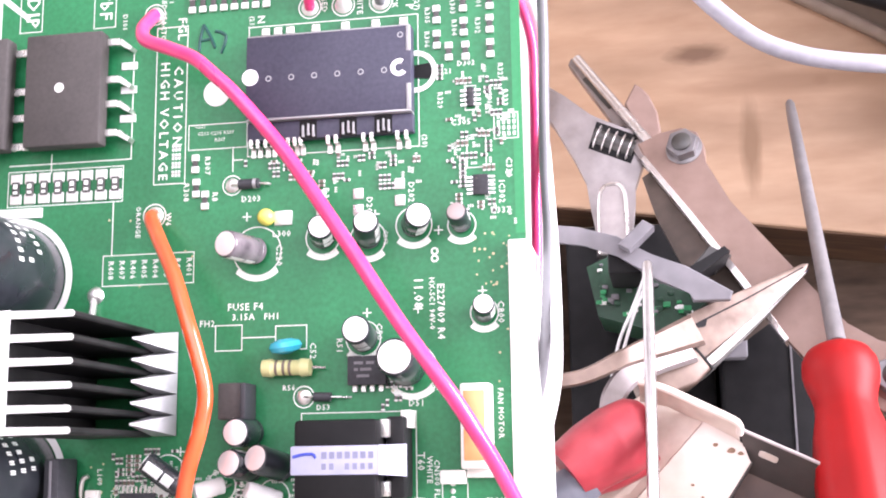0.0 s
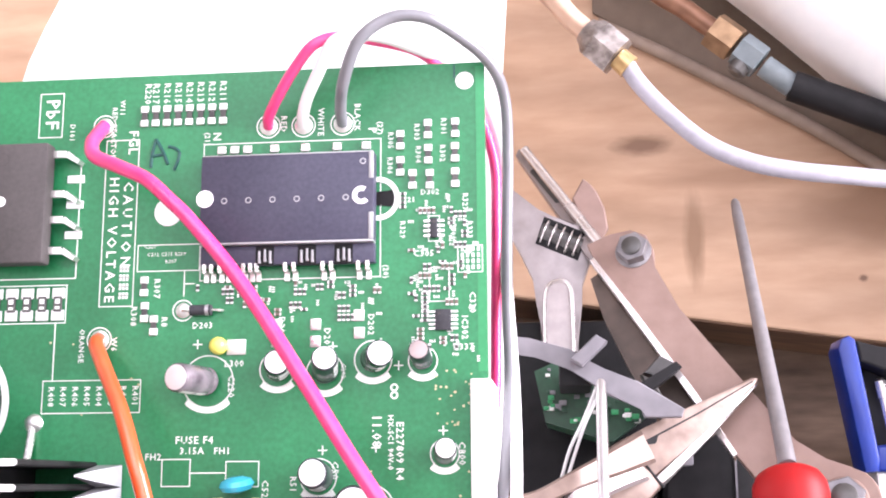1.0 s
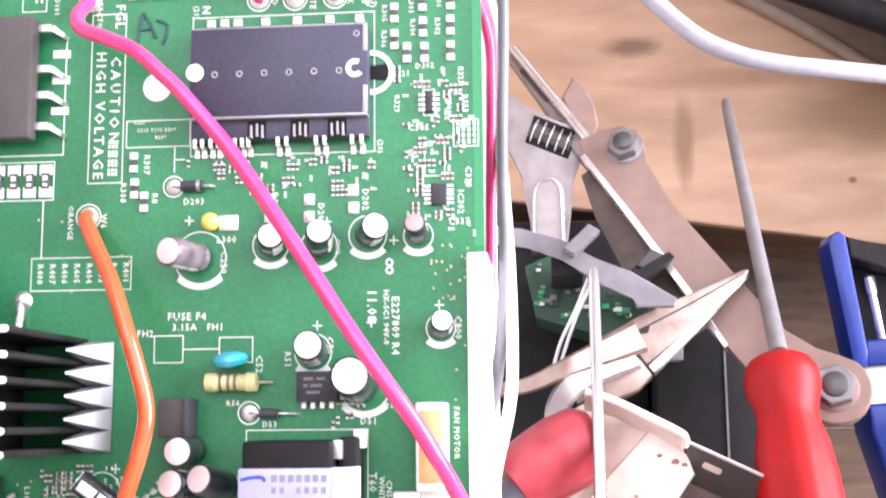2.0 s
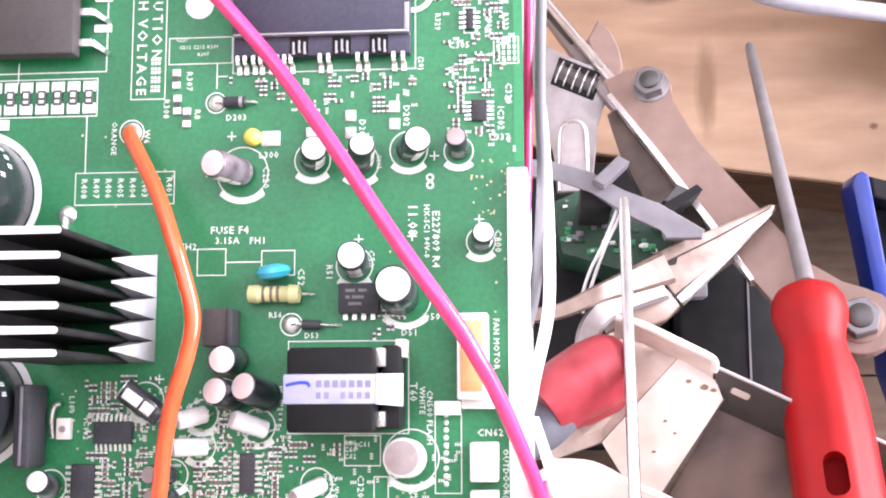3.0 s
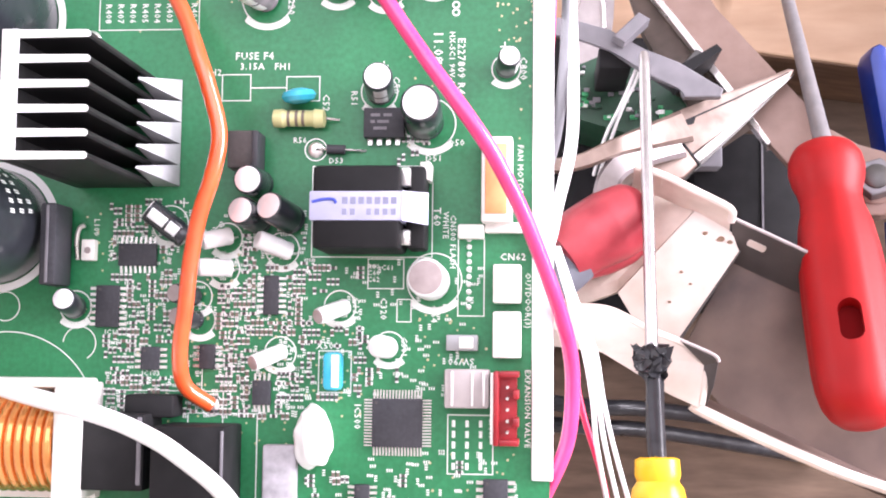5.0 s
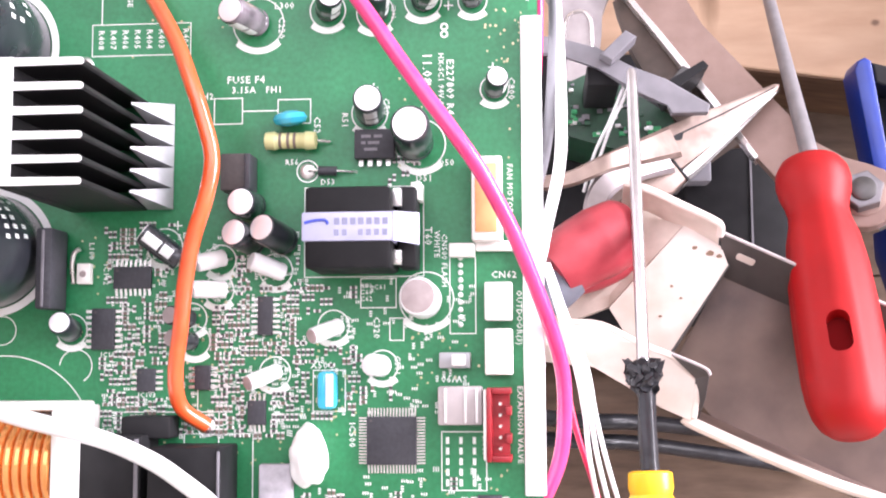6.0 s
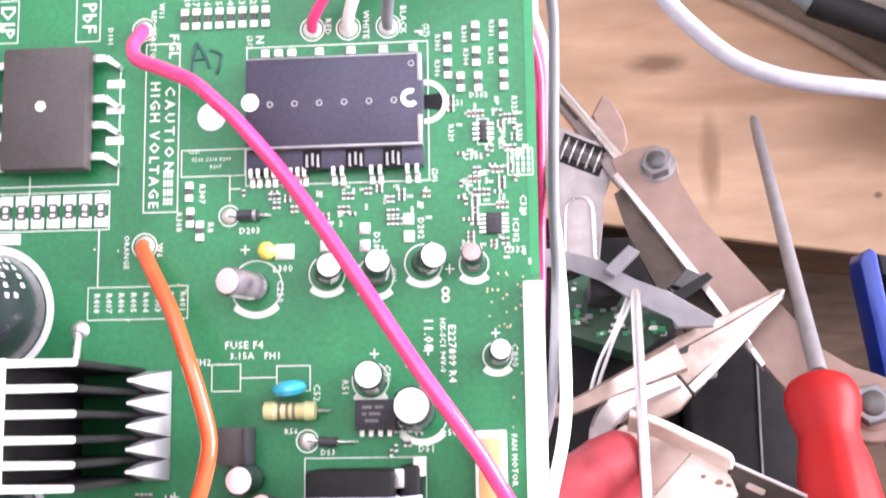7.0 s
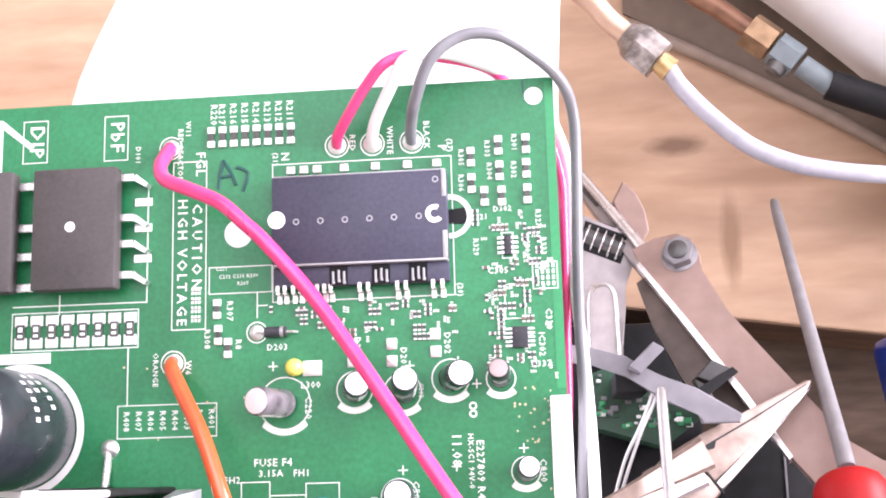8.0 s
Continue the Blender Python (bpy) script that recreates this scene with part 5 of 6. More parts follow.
part("jaw", slab(bmesh.new(), [(-12, -13), (-22, -13), (-86, -9), (-88, -6), (-84, -3), (-22, -4), (-12, 2)], -29, -22, BAR, bevel=1), WRENCH, bar, smooth=None)
part("rod", tube(bmesh.new(), [BAR @ Vector(p) for p in ((-84, -4.6, -20), (-50, -5.2, -20), (-18, -6.2, -18), (-8, -9, -8))], 2.3, sides=12), CHROME, bar)
part("slot", slab(bmesh.new(), rounded(-74, -52, -8.8, -6.6, 1), -22.1, -21.7, BAR), DARK_STEEL, bar, smooth=None)
part("cam_lever", slab(bmesh.new(), [(-24, 32), (-19, 41), (-16, 38.6), (-13, 35), (-9.6, 27), (-8.4, 18), (-12, 12), (-18, 17)], -41, -37, bevel=0.8), ROSE_STEEL, bar, smooth=None)
part("corner", slab(bmesh.new(), [(-22, -3), (-14, 4), (-11, 3), (-15, -6)], -23, -17, BAR, bevel=0.4), CHROME, bar, smooth=None)

# adjustable wrench
wrench = thing("adjustable_wrench", (20, -14, 55), "worn chrome adjustable wrench with a knurled worm", "wrench")
head = [(-30, 30), (-22, 24), (-10, 14), (-4, 9), (6, 8), (13, 4), (14, -5), (11, -13), (8.4, -20), (6.4, -29), (6, -50), (-9.6, -50), (-10, -28), (-13, -17), (-18, -6), (-26, 9), (-34, 20)]
part("body", slab(bmesh.new(), head, -8, 0, bevel=1.6), WRENCH, wrench, smooth=40)
rim = [(-8.2, -49), (-8.0, -30), (-7.2, -22.5), (-5.4, -19.4), (-2.0, -18.2), (1.0, -18.6), (3.0, -21.0), (3.8, -26), (4.2, -49)]
part("panel_rim", tube(bmesh.new(), [(x, y, 0.1) for x, y in rim], 0.9, sides=8, steps=4), CHROME, wrench, "bright raised rim")
part("panel", slab(bmesh.new(), rim, 0.02, 0.22), GREY_BLOCK, wrench, "pale recessed handle panel", smooth=None)
part("worm_slot", slab(bmesh.new(), [(-7.4, 10.6), (11.4, 2.4), (6.8, -9.4), (-11.6, -1.4)], -0.5, 0.3), BLACK_CASE, wrench, smooth=None)
for k in range(5):
    c = Vector((-7.4 + 3.5 * k, 3.8 - 1.55 * k, -2.4))
    way = Vector((0.92, -0.4, 0))
    part("thread", lathe(bmesh.new(), c - way * 0.8, c + way * 0.8, [(0, 4.6), (0.5, 6.2), (1.1, 6.2), (1.6, 4.6)], 28), CHROME, wrench)
part("worm_core", rod(bmesh.new(), (-9, 4.5, -2.4), (8.4, -3, -2.4), 4.4), DARK_STEEL, wrench)


# dark cases under the heap
case = thing("black_case", (56, -110, -70), "black plastic equipment case under the tools", "case")
part("body", one_box(-60, 3, -64, 62, 0, 112, bevel=2), BLACK_CASE, case)
part("body", one_box(4, 49, -56, 14, 0, 138, bevel=2), BLACK_CASE, case)
part("seam", one_box(31.4, 32.2, -54, 13, 137.5, 138.6), GREY_CLIP, case)
part("ledge", one_box(-4, 14, -2, 8, 112, 150, bevel=1), GREY_CLIP, case)
small = thing("small_circuit_board", (35, -82, 95), "small dark green circuit board with pale solder spots", "circuit board")
part("substrate", slab(bmesh.new(), [(-27, 7), (-11, 14), (21, -8), (3, -21), (-23, -13)], -54, 0), DEEP_GREEN, small, smooth=None)
rng = random.Random(9)
for k in range(64):
    x, y = rng.uniform(-23, 14), rng.uniform(-13, 8)
    if y > 8 - 0.66 * max(x + 11, 0) or y < -14 - 0.3 * (x + 10):
        continue
    s = rng.uniform(0.5, 1.5)
    part("component", one_box(x - s, x + s, y - s * 0.7, y + s * 0.7, 0, rng.uniform(0.6, 2.4), bevel=0.2), rng.choice((GREY_CLIP, TERMINAL, DEEP_GREEN, MARGIN)), small)
for k in range(2):
    pts = [(33 + k * 1.6, -80 + k, 132), (30 + 1.6 * k, -88, 131), (26 + 1.2 * k, -97, 128), (21 + 2.4 * k, -107, 122), (17 + 2 * k, -120, 112)]
    solo("wire", tube(bmesh.new(), pts, 0.65, sides=10), WIRE_WHITE, "thin white twisted wire under the pliers", "wire", "twisted wires under the pliers", smooth=60)

# grey plastic frame with upright tabs
clip = thing("plastic_frame", (10, -70, 148), "grey plastic mounting frame with upright tabs", "frame")
part("rail", slab(bmesh.new(), [(-24, 6), (-2, 3), (12, -1), (24, -9), (36, -13), (52, -23), (51, -26), (38, -26), (37, -22.5), (26, -18), (12, -8), (0, -3.5), (-24, 0)], -14, -9, bevel=0.6), GREY_CLIP, clip, smooth=None)
part("tab", slab(bmesh.new(), [(12.5, -5.5), (21.5, 3), (25.5, 0.5), (16.5, -8)], -12, -1, bevel=0.5), GREY_CLIP, clip, smooth=None)
part("tab", slab(bmesh.new(), [(40, -7.5), (46, -1), (54, -5), (48, -11)], -48, -38, bevel=0.6), DARK_STEEL, clip, smooth=None)
part("tab", slab(bmesh.new(), [(39, -8), (44, -11), (47, -17), (42, -16)], -47, -39, bevel=0.5), DARK_STEEL, clip, smooth=None)
part("web", slab(bmesh.new(), [(36, -14), (50, -6), (52, -8), (38, -18)], -44, -12), BLACK_CASE, clip, smooth=None)
part("stem", one_box(8, 20, -14, -6, -173, -14, bevel=1), BLACK_CASE, clip)

# long-nose pliers
pliers = thing("pliers", (92, -81, 115), "long-nose steel pliers with red and grey dipped grips", "pliers")
NOSE = axes((0, 0, 0), (-45, -30, 22), (0.55, -0.83, 0))
part("jaw", slab(bmesh.new(), [(0, -0.6), (2, -2.0), (28, -5.8), (50, -9.2), (64, -10.5), (74, -9), (76, 0), (60, 6.8), (30, 4.2), (3, 1.0)], -8, 0, NOSE, bevel=0.6), PLIER_STEEL, pliers, smooth=45)
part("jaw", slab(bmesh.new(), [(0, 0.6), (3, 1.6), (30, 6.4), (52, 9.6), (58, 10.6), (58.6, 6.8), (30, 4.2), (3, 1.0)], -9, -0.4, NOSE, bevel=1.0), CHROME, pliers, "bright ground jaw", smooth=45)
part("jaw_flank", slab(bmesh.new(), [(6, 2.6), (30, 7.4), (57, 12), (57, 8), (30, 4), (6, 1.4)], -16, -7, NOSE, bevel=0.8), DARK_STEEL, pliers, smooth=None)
part("joint", slab(bmesh.new(), [(58, 11), (66, 12.5), (77, 10), (84, 4), (82, -5), (74, -10.4), (60, -3), (59, 4)], -10, 0.4, NOSE, bevel=1.2), PLIER_STEEL, pliers, smooth=45)
part("joint_line", slab(bmesh.new(), [(57.6, 11.4), (58.4, 11.4), (59.2, 1), (58.4, 1)], -8, 0.6, NOSE), BLACK_CASE, pliers, smooth=None)
part("groove", slab(bmesh.new(), [(3, -0.5), (30, -2.3), (48, -4.2), (50, -2.6), (51, -2.7), (56, -5.0), (56, -5.7), (30, -2.9), (3, -0.9)], -0.3, 0.1, NOSE), BLACK_CASE, pliers, smooth=None)


def rel(points, o):
    return [(x - o[0], y - o[1], z - o[2]) for x, y, z in points]


def ribbon(points, widths, thick):
    """A flat forged arm of varying width with rounded edges along a smooth curve."""
    line = glide(points, 8)
    wide = np.interp(np.linspace(0, 1, len(line)), np.linspace(0, 1, len(widths)), widths)
    bm = bmesh.new()
    rings = []
    for k, c in enumerate(line):
        way = line[min(k + 1, len(line) - 1)] - line[max(k - 1, 0)]
        side = Vector((-way.y, way.x, 0)).normalized()
        w, h = float(wide[k]), thick / 2
        rings.append([bm.verts.new(c + side * (w * u) + Vector((0, 0, h * v))) for u, v in ((1, 0.4), (0.75, 1), (-0.75, 1), (-1, 0.4), (-1, -0.4), (-0.75, -1), (0.75, -1), (1, -0.4))])
    for p, q in zip(rings, rings[1:]):
        for j in range(8):
            bm.faces.new((p[j], p[(j + 1) % 8], q[(j + 1) % 8], q[j]))
    bm.faces.new(rings[0][::-1])
    bm.faces.new(rings[-1])
    return bm


o = (92, -81, 115)
part("handle", ribbon(rel([(49, -106, 137), (37, -111.5, 149), (24, -117, 159), (10, -123.5, 165), (-4, -126, 168), (-14, -130, 168)], o), [6.0, 4.6, 3.2, 2.6, 2.4, 2.4], 5.0), PLIER_STEEL, pliers)
part("handle", ribbon(rel([(46, -112, 140), (35, -117, 150), (25, -123, 158), (19.6, -130, 164), (18, -138, 168)], o), [6.2, 5.2, 4.2, 4.0, 3.8], 5.0), WRENCH, pliers, "bright worn handle")
grip = part("grip", tube(bmesh.new(), rel([(30.5, -141, 166), (27, -142, 167), (20, -145.5, 168), (12, -150, 170), (4, -156, 172)], o), [7, 11.6, 12.4, 11.6, 10.4], sides=22), DIP_RED, pliers, "worn red dipped grip")
part("grip_fold", tube(bmesh.new(), rel([(31.5, -148, 159), (26, -151.5, 160), (18, -155, 162), (9, -158.5, 165)], o), [4.4, 6.0, 6.4, 5.4], sides=18), DIP_RED, pliers, "lower fold of the worn red grip")
part("grip_end", tube(bmesh.new(), rel([(11, -157, 172), (5, -161, 172.5), (-3, -166, 174), (-12, -173, 176), (-30, -186, 178)], o), [6.4, 7.6, 7.8, 7.4, 7], sides=22), GRIP_GREY, pliers, "grey lower sleeve of the grip")
part("hole", lathe(bmesh.new(), Vector((30.6 - 92, -140 + 81, 170 - 115)), Vector((32 - 92, -140 + 81, 170 - 115)), [(0, 3.6), (0.6, 3.6), (0.8, 3)], 20), CHROME, grip)

# cream and taupe sheet-metal bracket
bracket = thing("metal_bracket", (50, -170, 150), "bent cream painted sheet-metal bracket with a slotted flange", "bracket")
o = (50, -170, 150)


def face(points, thick=1.2, o=o):
    """A folded sheet-metal face through four or more corners."""
    p = [Vector(q) - Vector(o) for q in points]
    n = (p[1] - p[0]).cross(p[2] - p[0]).normalized() * thick / 2
    bm = bmesh.new()
    up, dn = [bm.verts.new(q + n) for q in p], [bm.verts.new(q - n) for q in p]
    bm.faces.new(up)
    bm.faces.new(dn[::-1])
    for k in range(len(p)):
        j = (k + 1) % len(p)
        bm.faces.new((up[k], dn[k], dn[j], up[j]))
    return bm


part("floor_face", face([(50, -138, 161), (61, -147, 161), (63, -153, 161), (42, -183.5, 161), (31, -180.5, 161), (23, -167, 161)]), CREAM_PAINT, bracket, "cream floor plate", smooth=None)
# the tan on the next two faces mixes brown stains with painted-in shading
part("side_face", face([(28, -130, 150), (50, -138, 160.6), (23, -167, 160.6), (6, -173, 160), (-8, -171, 157), (-8, -150, 150)]), TAN_SHADED_CREAM, bracket, "sloping cream face with stains and shade in its colour", smooth=None)
part("back_face", face([(28, -126, 172), (37, -129, 172), (57, -139, 172), (59, -141, 171.4), (60, -146, 160.6), (37, -134, 158), (28, -132, 156)]), TAN_SHADED_CREAM, bracket, "cream back wall with stains and shade in its colour", smooth=None)
# the dark grey here is the shade on the step, put into its colour
part("step_face", face([(63.2, -152.6, 161), (42.4, -183.6, 161), (42.8, -184.6, 152.2), (63.4, -154, 152.2)]), GREY_AND_SHADE, bracket, "step down to the taupe plate, shade put into its dark colour", smooth=None)
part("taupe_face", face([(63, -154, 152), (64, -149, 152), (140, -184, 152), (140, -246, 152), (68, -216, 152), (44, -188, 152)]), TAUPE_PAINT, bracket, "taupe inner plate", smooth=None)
part("rim", tube(bmesh.new(), rel([(28, -126, 172.4), (37, -129, 172.6), (48, -134.4, 172.6), (57, -139, 172.6), (59.4, -141, 171.6), (59.6, -143.6, 168.4)], o), 1.3, sides=10), CREAM_PAINT, bracket, "bright painted edge")
part("flange", face([(60, -142.4, 166), (140, -180, 166), (142, -193, 152.6), (63, -156, 152.6)]), GREY_AND_SHADE, bracket, "grey slotted flange", smooth=None)
part("flange_edge", tube(bmesh.new(), rel([(60, -142.2, 166.4), (100, -161, 166.4), (140, -179.8, 166.4)], o), 0.6, sides=8), GREY_BLOCK, bracket)
m = axes((69 - o[0], -150.6 - o[1], 161.2 - o[2]), (78, -36.6, 0), (2, -13, -13.4))
part("slot", slab(bmesh.new(), rounded(-3.2, 3.2, -1.5, 1.5, 0.9), -1.0, 1.0, m), CREAM_PAINT, bracket, "pale slot through the flange", smooth=None)
lip = [(-2, -178, 180), (6, -173, 180), (19, -174, 180), (31, -180, 180.4), (41, -184, 181), (46, -187, 181), (48.6, -190, 181), (48, -197, 180.6), (47, -204, 180), (38, -200, 179), (27, -193, 178), (17, -187, 177), (0, -185, 176)]
part("lip", face(lip, thick=3.0), CREAM_PAINT, bracket, "wide rolled cream lip", smooth=None)
part("lip_edge", tube(bmesh.new(), rel([(6, -172.6, 180.4), (19, -173.6, 180.4), (31, -179.6, 180.8), (41, -183.6, 181.4), (46, -186.6, 181.4), (49, -190, 181.4), (48.6, -197, 181), (47.6, -203, 180.4)], o), 1.4, sides=10, steps=5), CREAM_PAINT, bracket, "bright painted edge")
part("lip_edge", tube(bmesh.new(), rel([(45, -203, 178.6), (48, -205, 178.6), (61, -211, 178), (78, -218.4, 177), (92, -224, 176), (107, -229, 175), (140, -240, 172)], o), 1.9, sides=10, steps=4), CREAM_PAINT, bracket, "bright painted edge")
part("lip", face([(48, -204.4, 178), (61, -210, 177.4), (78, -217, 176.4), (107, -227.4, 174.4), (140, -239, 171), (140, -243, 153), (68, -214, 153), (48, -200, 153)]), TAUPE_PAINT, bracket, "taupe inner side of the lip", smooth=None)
part("tab", face([(41, -183, 184), (51, -187.6, 186), (52.4, -189.6, 186), (51.4, -197, 183), (49.6, -203.4, 179), (47.6, -203, 178.4), (48.6, -190.6, 182.4)]), GREY_AND_SHADE, bracket, "small grey tab", smooth=None)
part("tab_edge", tube(bmesh.new(), rel([(41, -182.8, 184.4), (51, -187.4, 186.4), (52.6, -189.6, 186.4)], o), 0.55, sides=8, steps=4), GREY_BLOCK, bracket)
part("leg", face([(10, -177, 160), (45, -187, 160), (45, -190, -70), (10, -180, -70)]), GREY_AND_SHADE, bracket, smooth=None)
part("leg", face([(100, -190, 150), (130, -205, 150), (130, -206, -70), (100, -191, -70)]), GREY_AND_SHADE, bracket, smooth=None)
for x, y, z, r in ((40, -170, 160.8, 0.6), (47, -164, 160.8, 0.5), (52, -147, 160.8, 0.9), (57, -149, 160.8, 1.3), (60, -150, 160.8, 0.9), (44, -160, 160.8, 0.6)):
    part("rust_spot", slab(bmesh.new(), blot(x - o[0], y - o[1], r, r * 0.7, int(x)), z - o[2], z - o[2] + 1.2), RUST, bracket, smooth=None)

# red screwdriver
driver = thing("red_screwdriver", (96, -113, 140), "large steel screwdriver with a glossy red handle", "screwdriver")
a, b = Vector((-0.4, -3.4, 1.6)), Vector((0.6, -97, 46))
profile = [(-1.5, 5), (-0.6, 8.8), (1, 11), (4, 12.5), (8, 12.9), (12, 12.3), (16, 11), (20, 10.3), (24, 10.6), (31, 12.4), (42, 13.6), (58, 14.2), (74, 14.3), (84, 14.1), (90, 13.5), (95, 12.3), (98.5, 10.4), (101, 7.6), (102.2, 4.6), (102.6, 1.5)]
m = axes(a, b - a, (1, 0, 0))
grip = lathe(bmesh.new(), a, b, profile, 72)
back = m.inverted()
for v in grip.verts:
    q = back @ v.co
    weight = max(0.0, min(1.0, (q.x - 18) / 10, (99 - q.x) / 12))
    dent = 1 - 0.055 * weight * (0.5 + 0.5 * math.cos(6 * math.atan2(q.z, q.y))) ** 2
    v.co = m @ Vector((q.x, q.y * dent, q.z * dent))
spot = m @ Matrix.Rotation(radians(13), 4, "X") @ Matrix.Translation((72, 0, 0))
cutter = slab(bmesh.new(), rounded(-7.2, 7.2, -3.6, 3.6, 3.4, 6), -30, 30, spot)
part("handle", cut_out(grip, cutter), RED_HANDLE, driver, smooth=30)
# darker red than the handle, so the recess carries its shade as colour
part("hole_wall", slab(bmesh.new(), rounded(-8, 8, -5, 5, 4.6, 6), -8, 8, spot), SLOT_SHADE, driver, "hanging hole with its shade put into a deep red colour", smooth=None)
part("shaft", lathe(bmesh.new(), Vector((2, 119, -106)), Vector((0, 0, 0)), [(0, 1.4), (2, 2.0), (12, 2.4), (120, 2.9), (159.4, 3.2)], 24), SHAFT, driver, "dull grey steel shaft")

# yellow screwdriver with a taped shaft
taped = thing("taped_screwdriver", (31, -187, 197), "steel screwdriver with black taped shaft and yellow handle", "screwdriver")
part("shaft", lathe(bmesh.new(), Vector((1.5, 103, -41)), Vector((0, 0, 0)), [(0, 1.2), (1, 1.7), (8, 1.9), (110.8, 2.0)], 16), SHAFT_BRIGHT, taped)
bm = lathe(bmesh.new(), Vector((0, 2, -0.5)), Vector((1, -32, 5)), [(0, 2.4)] + [(0.6 + 0.9 * k, 5.2 - 0.05 * k if k < 7 else 5.0 - 0.5 * (k - 6) if k < 11 else 2.9) for k in range(12)] + [(22, 2.8), (34, 2.7)], 40)
for v in bm.verts:
    fold = 1.0 if v.co.y > -9 else 0.25
    v.co += Vector((noise.noise(v.co * 0.55), noise.noise(v.co * 0.4 + Vector((9, 0, 0))), noise.noise(v.co * 0.6 + Vector((0, 7, 0))))) * 2.2 * fold
part("tape", bm, BLACK_TAPE, taped, "wrinkled black tape")
for a, b, c in (((-2, 1, 2), (-6.6, 2.6, 1), (-4, -2, 2)), ((2, 1, 2), (6.4, 2.2, 3), (5, -2.4, 3)), ((-2, -3, 3), (-5.4, -5.4, 2), (-1, -6, 4))):
    bm = bmesh.new()
    flap = [Vector(a), Vector(b), Vector(c), Vector(c) * 0.4 + Vector(a) * 0.6]
    up, dn = [bm.verts.new(q + Vector((0, 0, 0.3))) for q in flap], [bm.verts.new(q - Vector((0, 0, 0.3))) for q in flap]
    bm.faces.new(up)
    bm.faces.new(dn[::-1])
    for k in range(4):
        bm.faces.new((up[k], dn[k], dn[(k + 1) % 4], up[(k + 1) % 4]))
    part("tape_end", bm, BLACK_TAPE, taped, smooth=None)
part("handle", lathe(bmesh.new(), Vector((1, -31, 4.6)), Vector((2.6, -120, 14)), [(0, 5.4), (0.6, 6.6), (5, 6.8), (7, 6.2), (9, 7.6), (14, 8.6), (26, 8.4), (80, 8), (89, 5)], 32), YELLOW, taped)

# blue framed tool with a black jaw
blue = thing("pipe_cutter", (134, -61, -70), "blue pipe cutter frame with black jaw and steel screw", "pipe cutter")
part("frame_arm", slab(bmesh.new(), [(-4.2, -5), (-2.8, -1), (0.4, 0.6), (3, -1), (9.4, -49), (8.6, -54), (3, -54.4)], 126, 145, bevel=1.8), BLUE, blue, smooth=45)
part("cross_bar", slab(bmesh.new(), [(8.8, -43.6), (60, -40), (60, -52), (8.4, -54)], 128, 143, bevel=1.2), BLUE, blue, smooth=45)
part("label", slab(bmesh.new(), [(9, -54.2), (60, -50), (60, -66), (10, -69)], 120, 138, bevel=0.6), NYLON, blue, "white label band", smooth=None)
part("frame_end", slab(bmesh.new(), [(10, -69.2), (60, -66), (60, -120), (22, -120), (10.4, -80)], 110, 138, bevel=1.5), BLUE, blue, smooth=45)
part("jaw", slab(bmesh.new(), [(3.4, -1.4), (18, -6), (60, -8), (60, -20), (18, -15.5), (4.6, -10)], 118, 143, bevel=1.0), BLACK_CASE, blue, smooth=None)
part("screw", lathe(bmesh.new(), Vector((14.6, -16, 130)), Vector((18.6, -44, 130)), [(0, 1.6), (1, 2.4), (8, 2.4), (8.4, 1.8), (27, 1.8), (28, 1.6)], 16), CHROME, blue)
part("backing", slab(bmesh.new(), [(6, -12), (60, -14), (60, -45), (11, -45)], 118, 127, bevel=0.6), BLACK_CASE, blue, smooth=None)
part("foot", one_box(46, 60, -54, -40, 0, 128, bevel=1), BLACK_CASE, blue)

# pipes and hose at the far side
hose = thing("refrigerant_hose", (51, 48, 90), "white covered refrigerant hose with brass flare fittings", "hose")
part("hose", tube(bmesh.new(), [(-2, 4, 1), (3, -4, 0), (14, -17, 0), (29, -30.6, 0), (45, -38.6, 0), (62, -42.6, -1), (82, -44.6, -4), (120, -44, -20), (170, -30, -60), (210, -16, -85)], 3.7, sides=18), HOSE, hose)
part("ferrule", rod(bmesh.new(), (-1, 3, 1), (-5.5, 7.5, 1), 5.2, 4.8), BRASS, hose)
m = axes((-10, 12, 1), (-0.72, 0.69, 0), (0, 0, 1))
rot = m @ Matrix.Rotation(radians(90), 4, "Y")
nut = part("nut", slab(bmesh.new(), hexagon(9.6, 15), -6, 6, rot, bevel=1.0), NICKEL, hose, "dull corroded flare nut", smooth=None)
part("collar", lathe(bmesh.new(), m @ Vector((5, 0, 0)), m @ Vector((12, 0, 0)), [(0, 8.6), (3, 8.2), (5, 6.4), (7, 5.6)], 28), NICKEL, hose)
part("pipe", tube(bmesh.new(), [m @ Vector(p) for p in ((9, 0, 0), (20, 0, 0), (44, 2, 0), (90, 6, -20), (140, 10, -66), (170, 10, -85))], 4.6, sides=18), PIPE_COPPER, hose, "bare copper pipe")

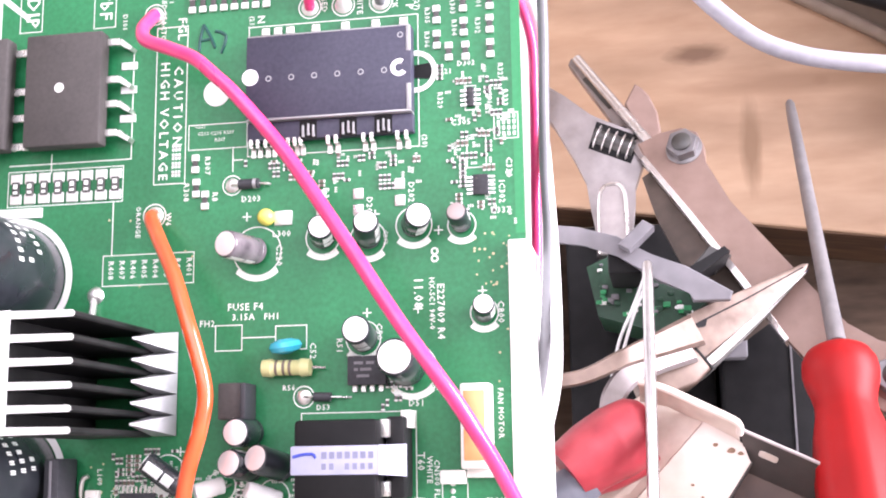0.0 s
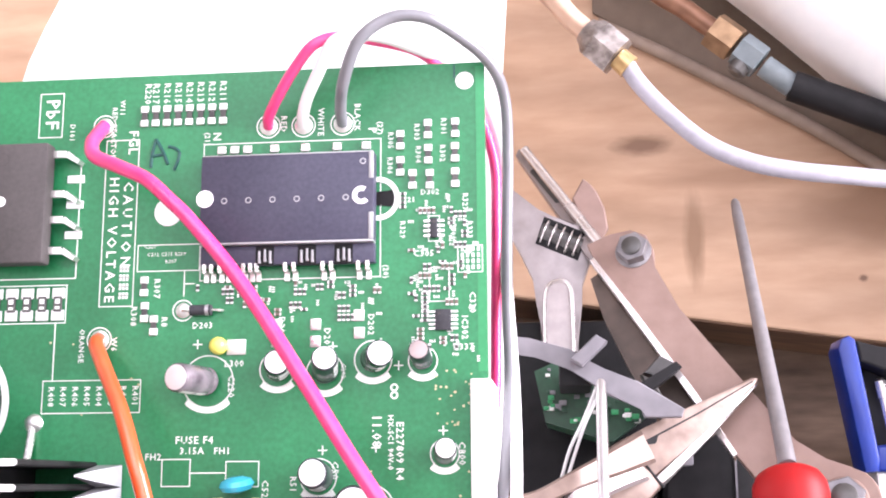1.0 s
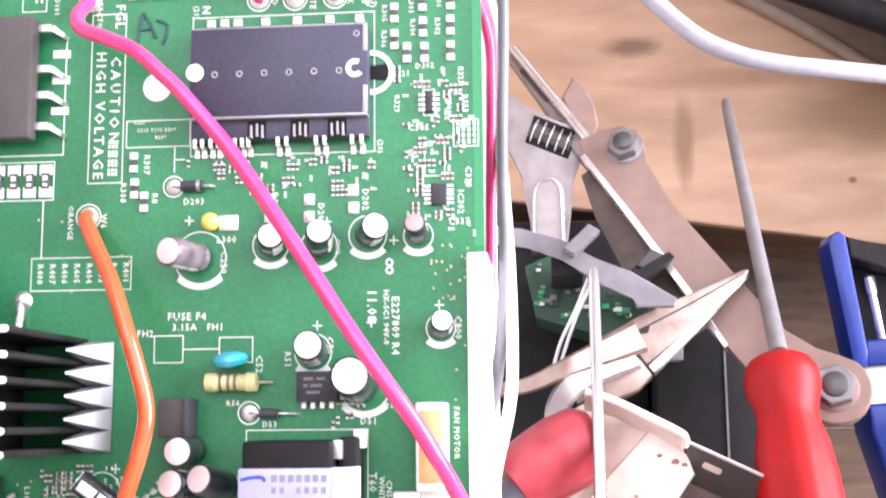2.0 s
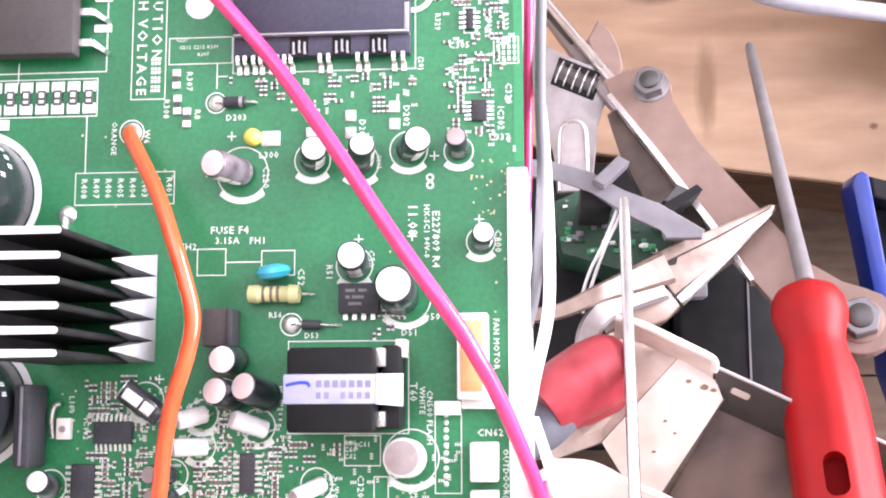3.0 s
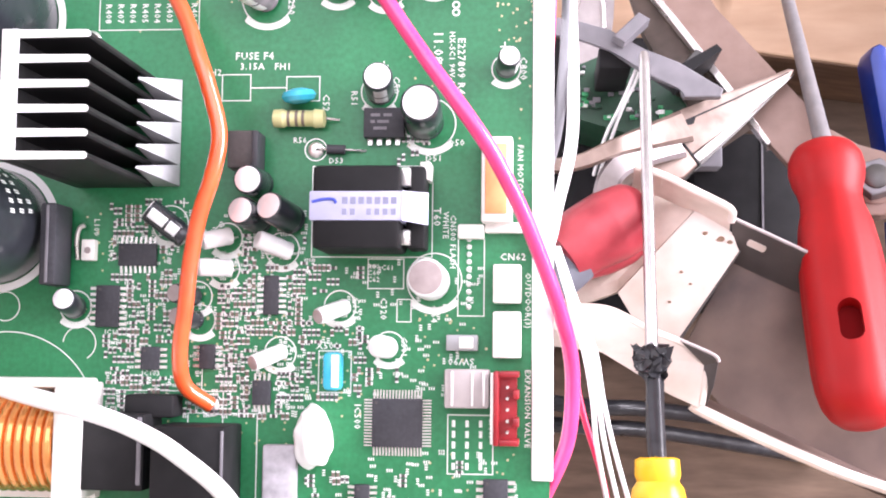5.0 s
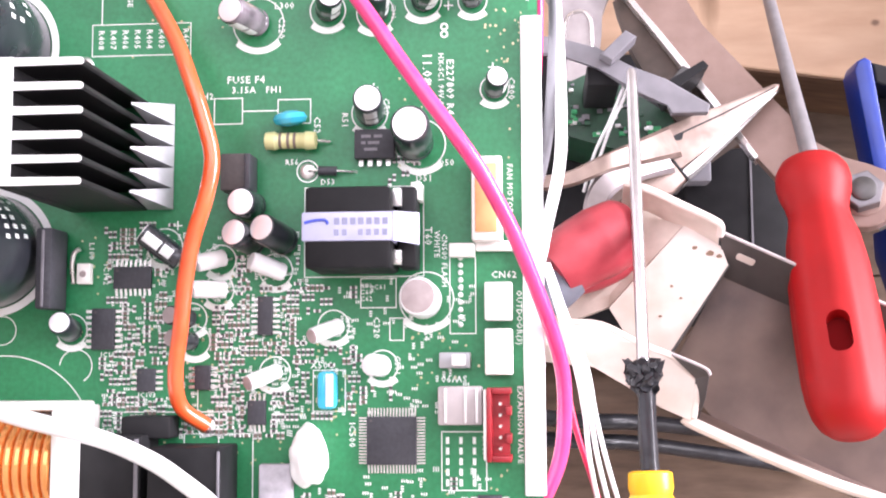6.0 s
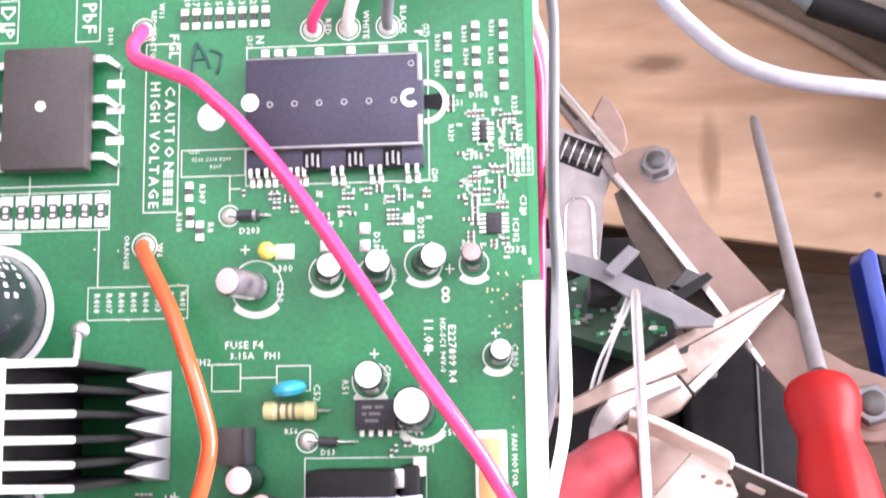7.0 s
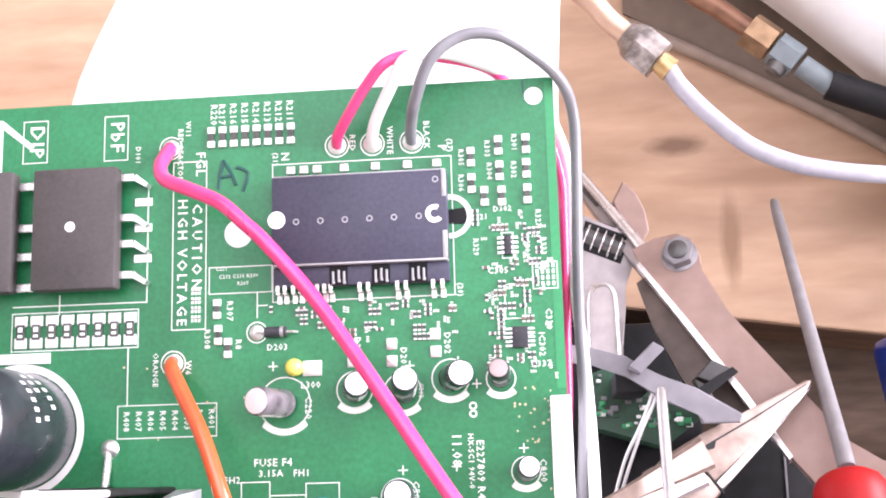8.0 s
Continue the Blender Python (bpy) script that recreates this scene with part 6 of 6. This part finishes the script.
second = thing("pipe_fitting", (95, 78, 50), "copper pipe end with brass and steel flare nuts", "pipe fitting")
m = axes((0, 0, 0), (0.76, -0.65, 0), (0, 0, 1))
rot = m @ Matrix.Rotation(radians(90), 4, "Y")
part("pipe", tube(bmesh.new(), [m @ Vector(p) for p in ((-2, 0, 0), (-20, 0, 0), (-50, 4, 0), (-110, 10, -30), (-150, 10, -47))], 4.6, sides=16), DARK_COPPER, second)
part("nut", slab(bmesh.new(), hexagon(8.6, 5), -6.5, 6.5, rot, bevel=0.8), OLD_BRASS, second, "brass flare nut", smooth=None)
part("nut", slab(bmesh.new(), hexagon(7.8, 20), 8, 20, rot, bevel=0.8), BLUISH, second, "grey steel nut", smooth=None)
part("valve", lathe(bmesh.new(), m @ Vector((14, 0, 6)), m @ Vector((14, 0, 12)), [(0, 5), (4, 4.4), (5, 3)], 20), DARK_STEEL, second)
part("tube", rod(bmesh.new(), m @ Vector((22, 0, 0)), m @ Vector((38, 0, 0)), 5.2), BLUISH, second, "bluish plastic tube")
part("tube", tube(bmesh.new(), [m @ Vector(p) for p in ((37, 0, 0), (56, 0, -6), (100, 0, -20), (160, 0, -44))], 7, sides=16), BLACK_CASE, second)
solo("foam_pipe", tube(bmesh.new(), [(60, 192, 41), (135, 124, 41), (163, 97, 41), (192, 70, 41), (320, -40, 41)], 40, sides=40), WHITE_PLASTIC, "thick white foam pipe insulation lying on the plank", "pipe insulation", smooth=60)
solo("beige_tube", tube(bmesh.new(), [(40, 106, 3), (77, 86, 3), (118, 62, 3), (159, 36, 3), (260, -36, 3)], 3.2, sides=14), BEIGE, "thin beige plastic tube lying on the plank", "tube", smooth=60)
solo("card_sheet", slab(bmesh.new(), [(38, 112), (77, 88), (118, 64), (159, 38), (260, -34), (400, -34), (400, 400), (38, 400)], 0.2, 2.4), BOARDING, "grey-brown sheet of card on the plank", "sheet", smooth=None)
solo("cable", tube(bmesh.new(), [(-60, -200, 20), (-10, -207, 48), (20, -210, 50), (50, -212, 30), (140, -226, -66)], 3.4, sides=14), BLACK_TAPE, "black rubber cable under the bracket", "cable", "black cables under the bracket", smooth=60)
solo("cable", tube(bmesh.new(), [(-60, -212, 10), (-10, -217, 40), (20, -219, 42), (50, -222, 20), (140, -240, -66)], 3.4, sides=14), BLACK_TAPE, "black rubber cable under the bracket", "cable", "black cables under the bracket", smooth=60)
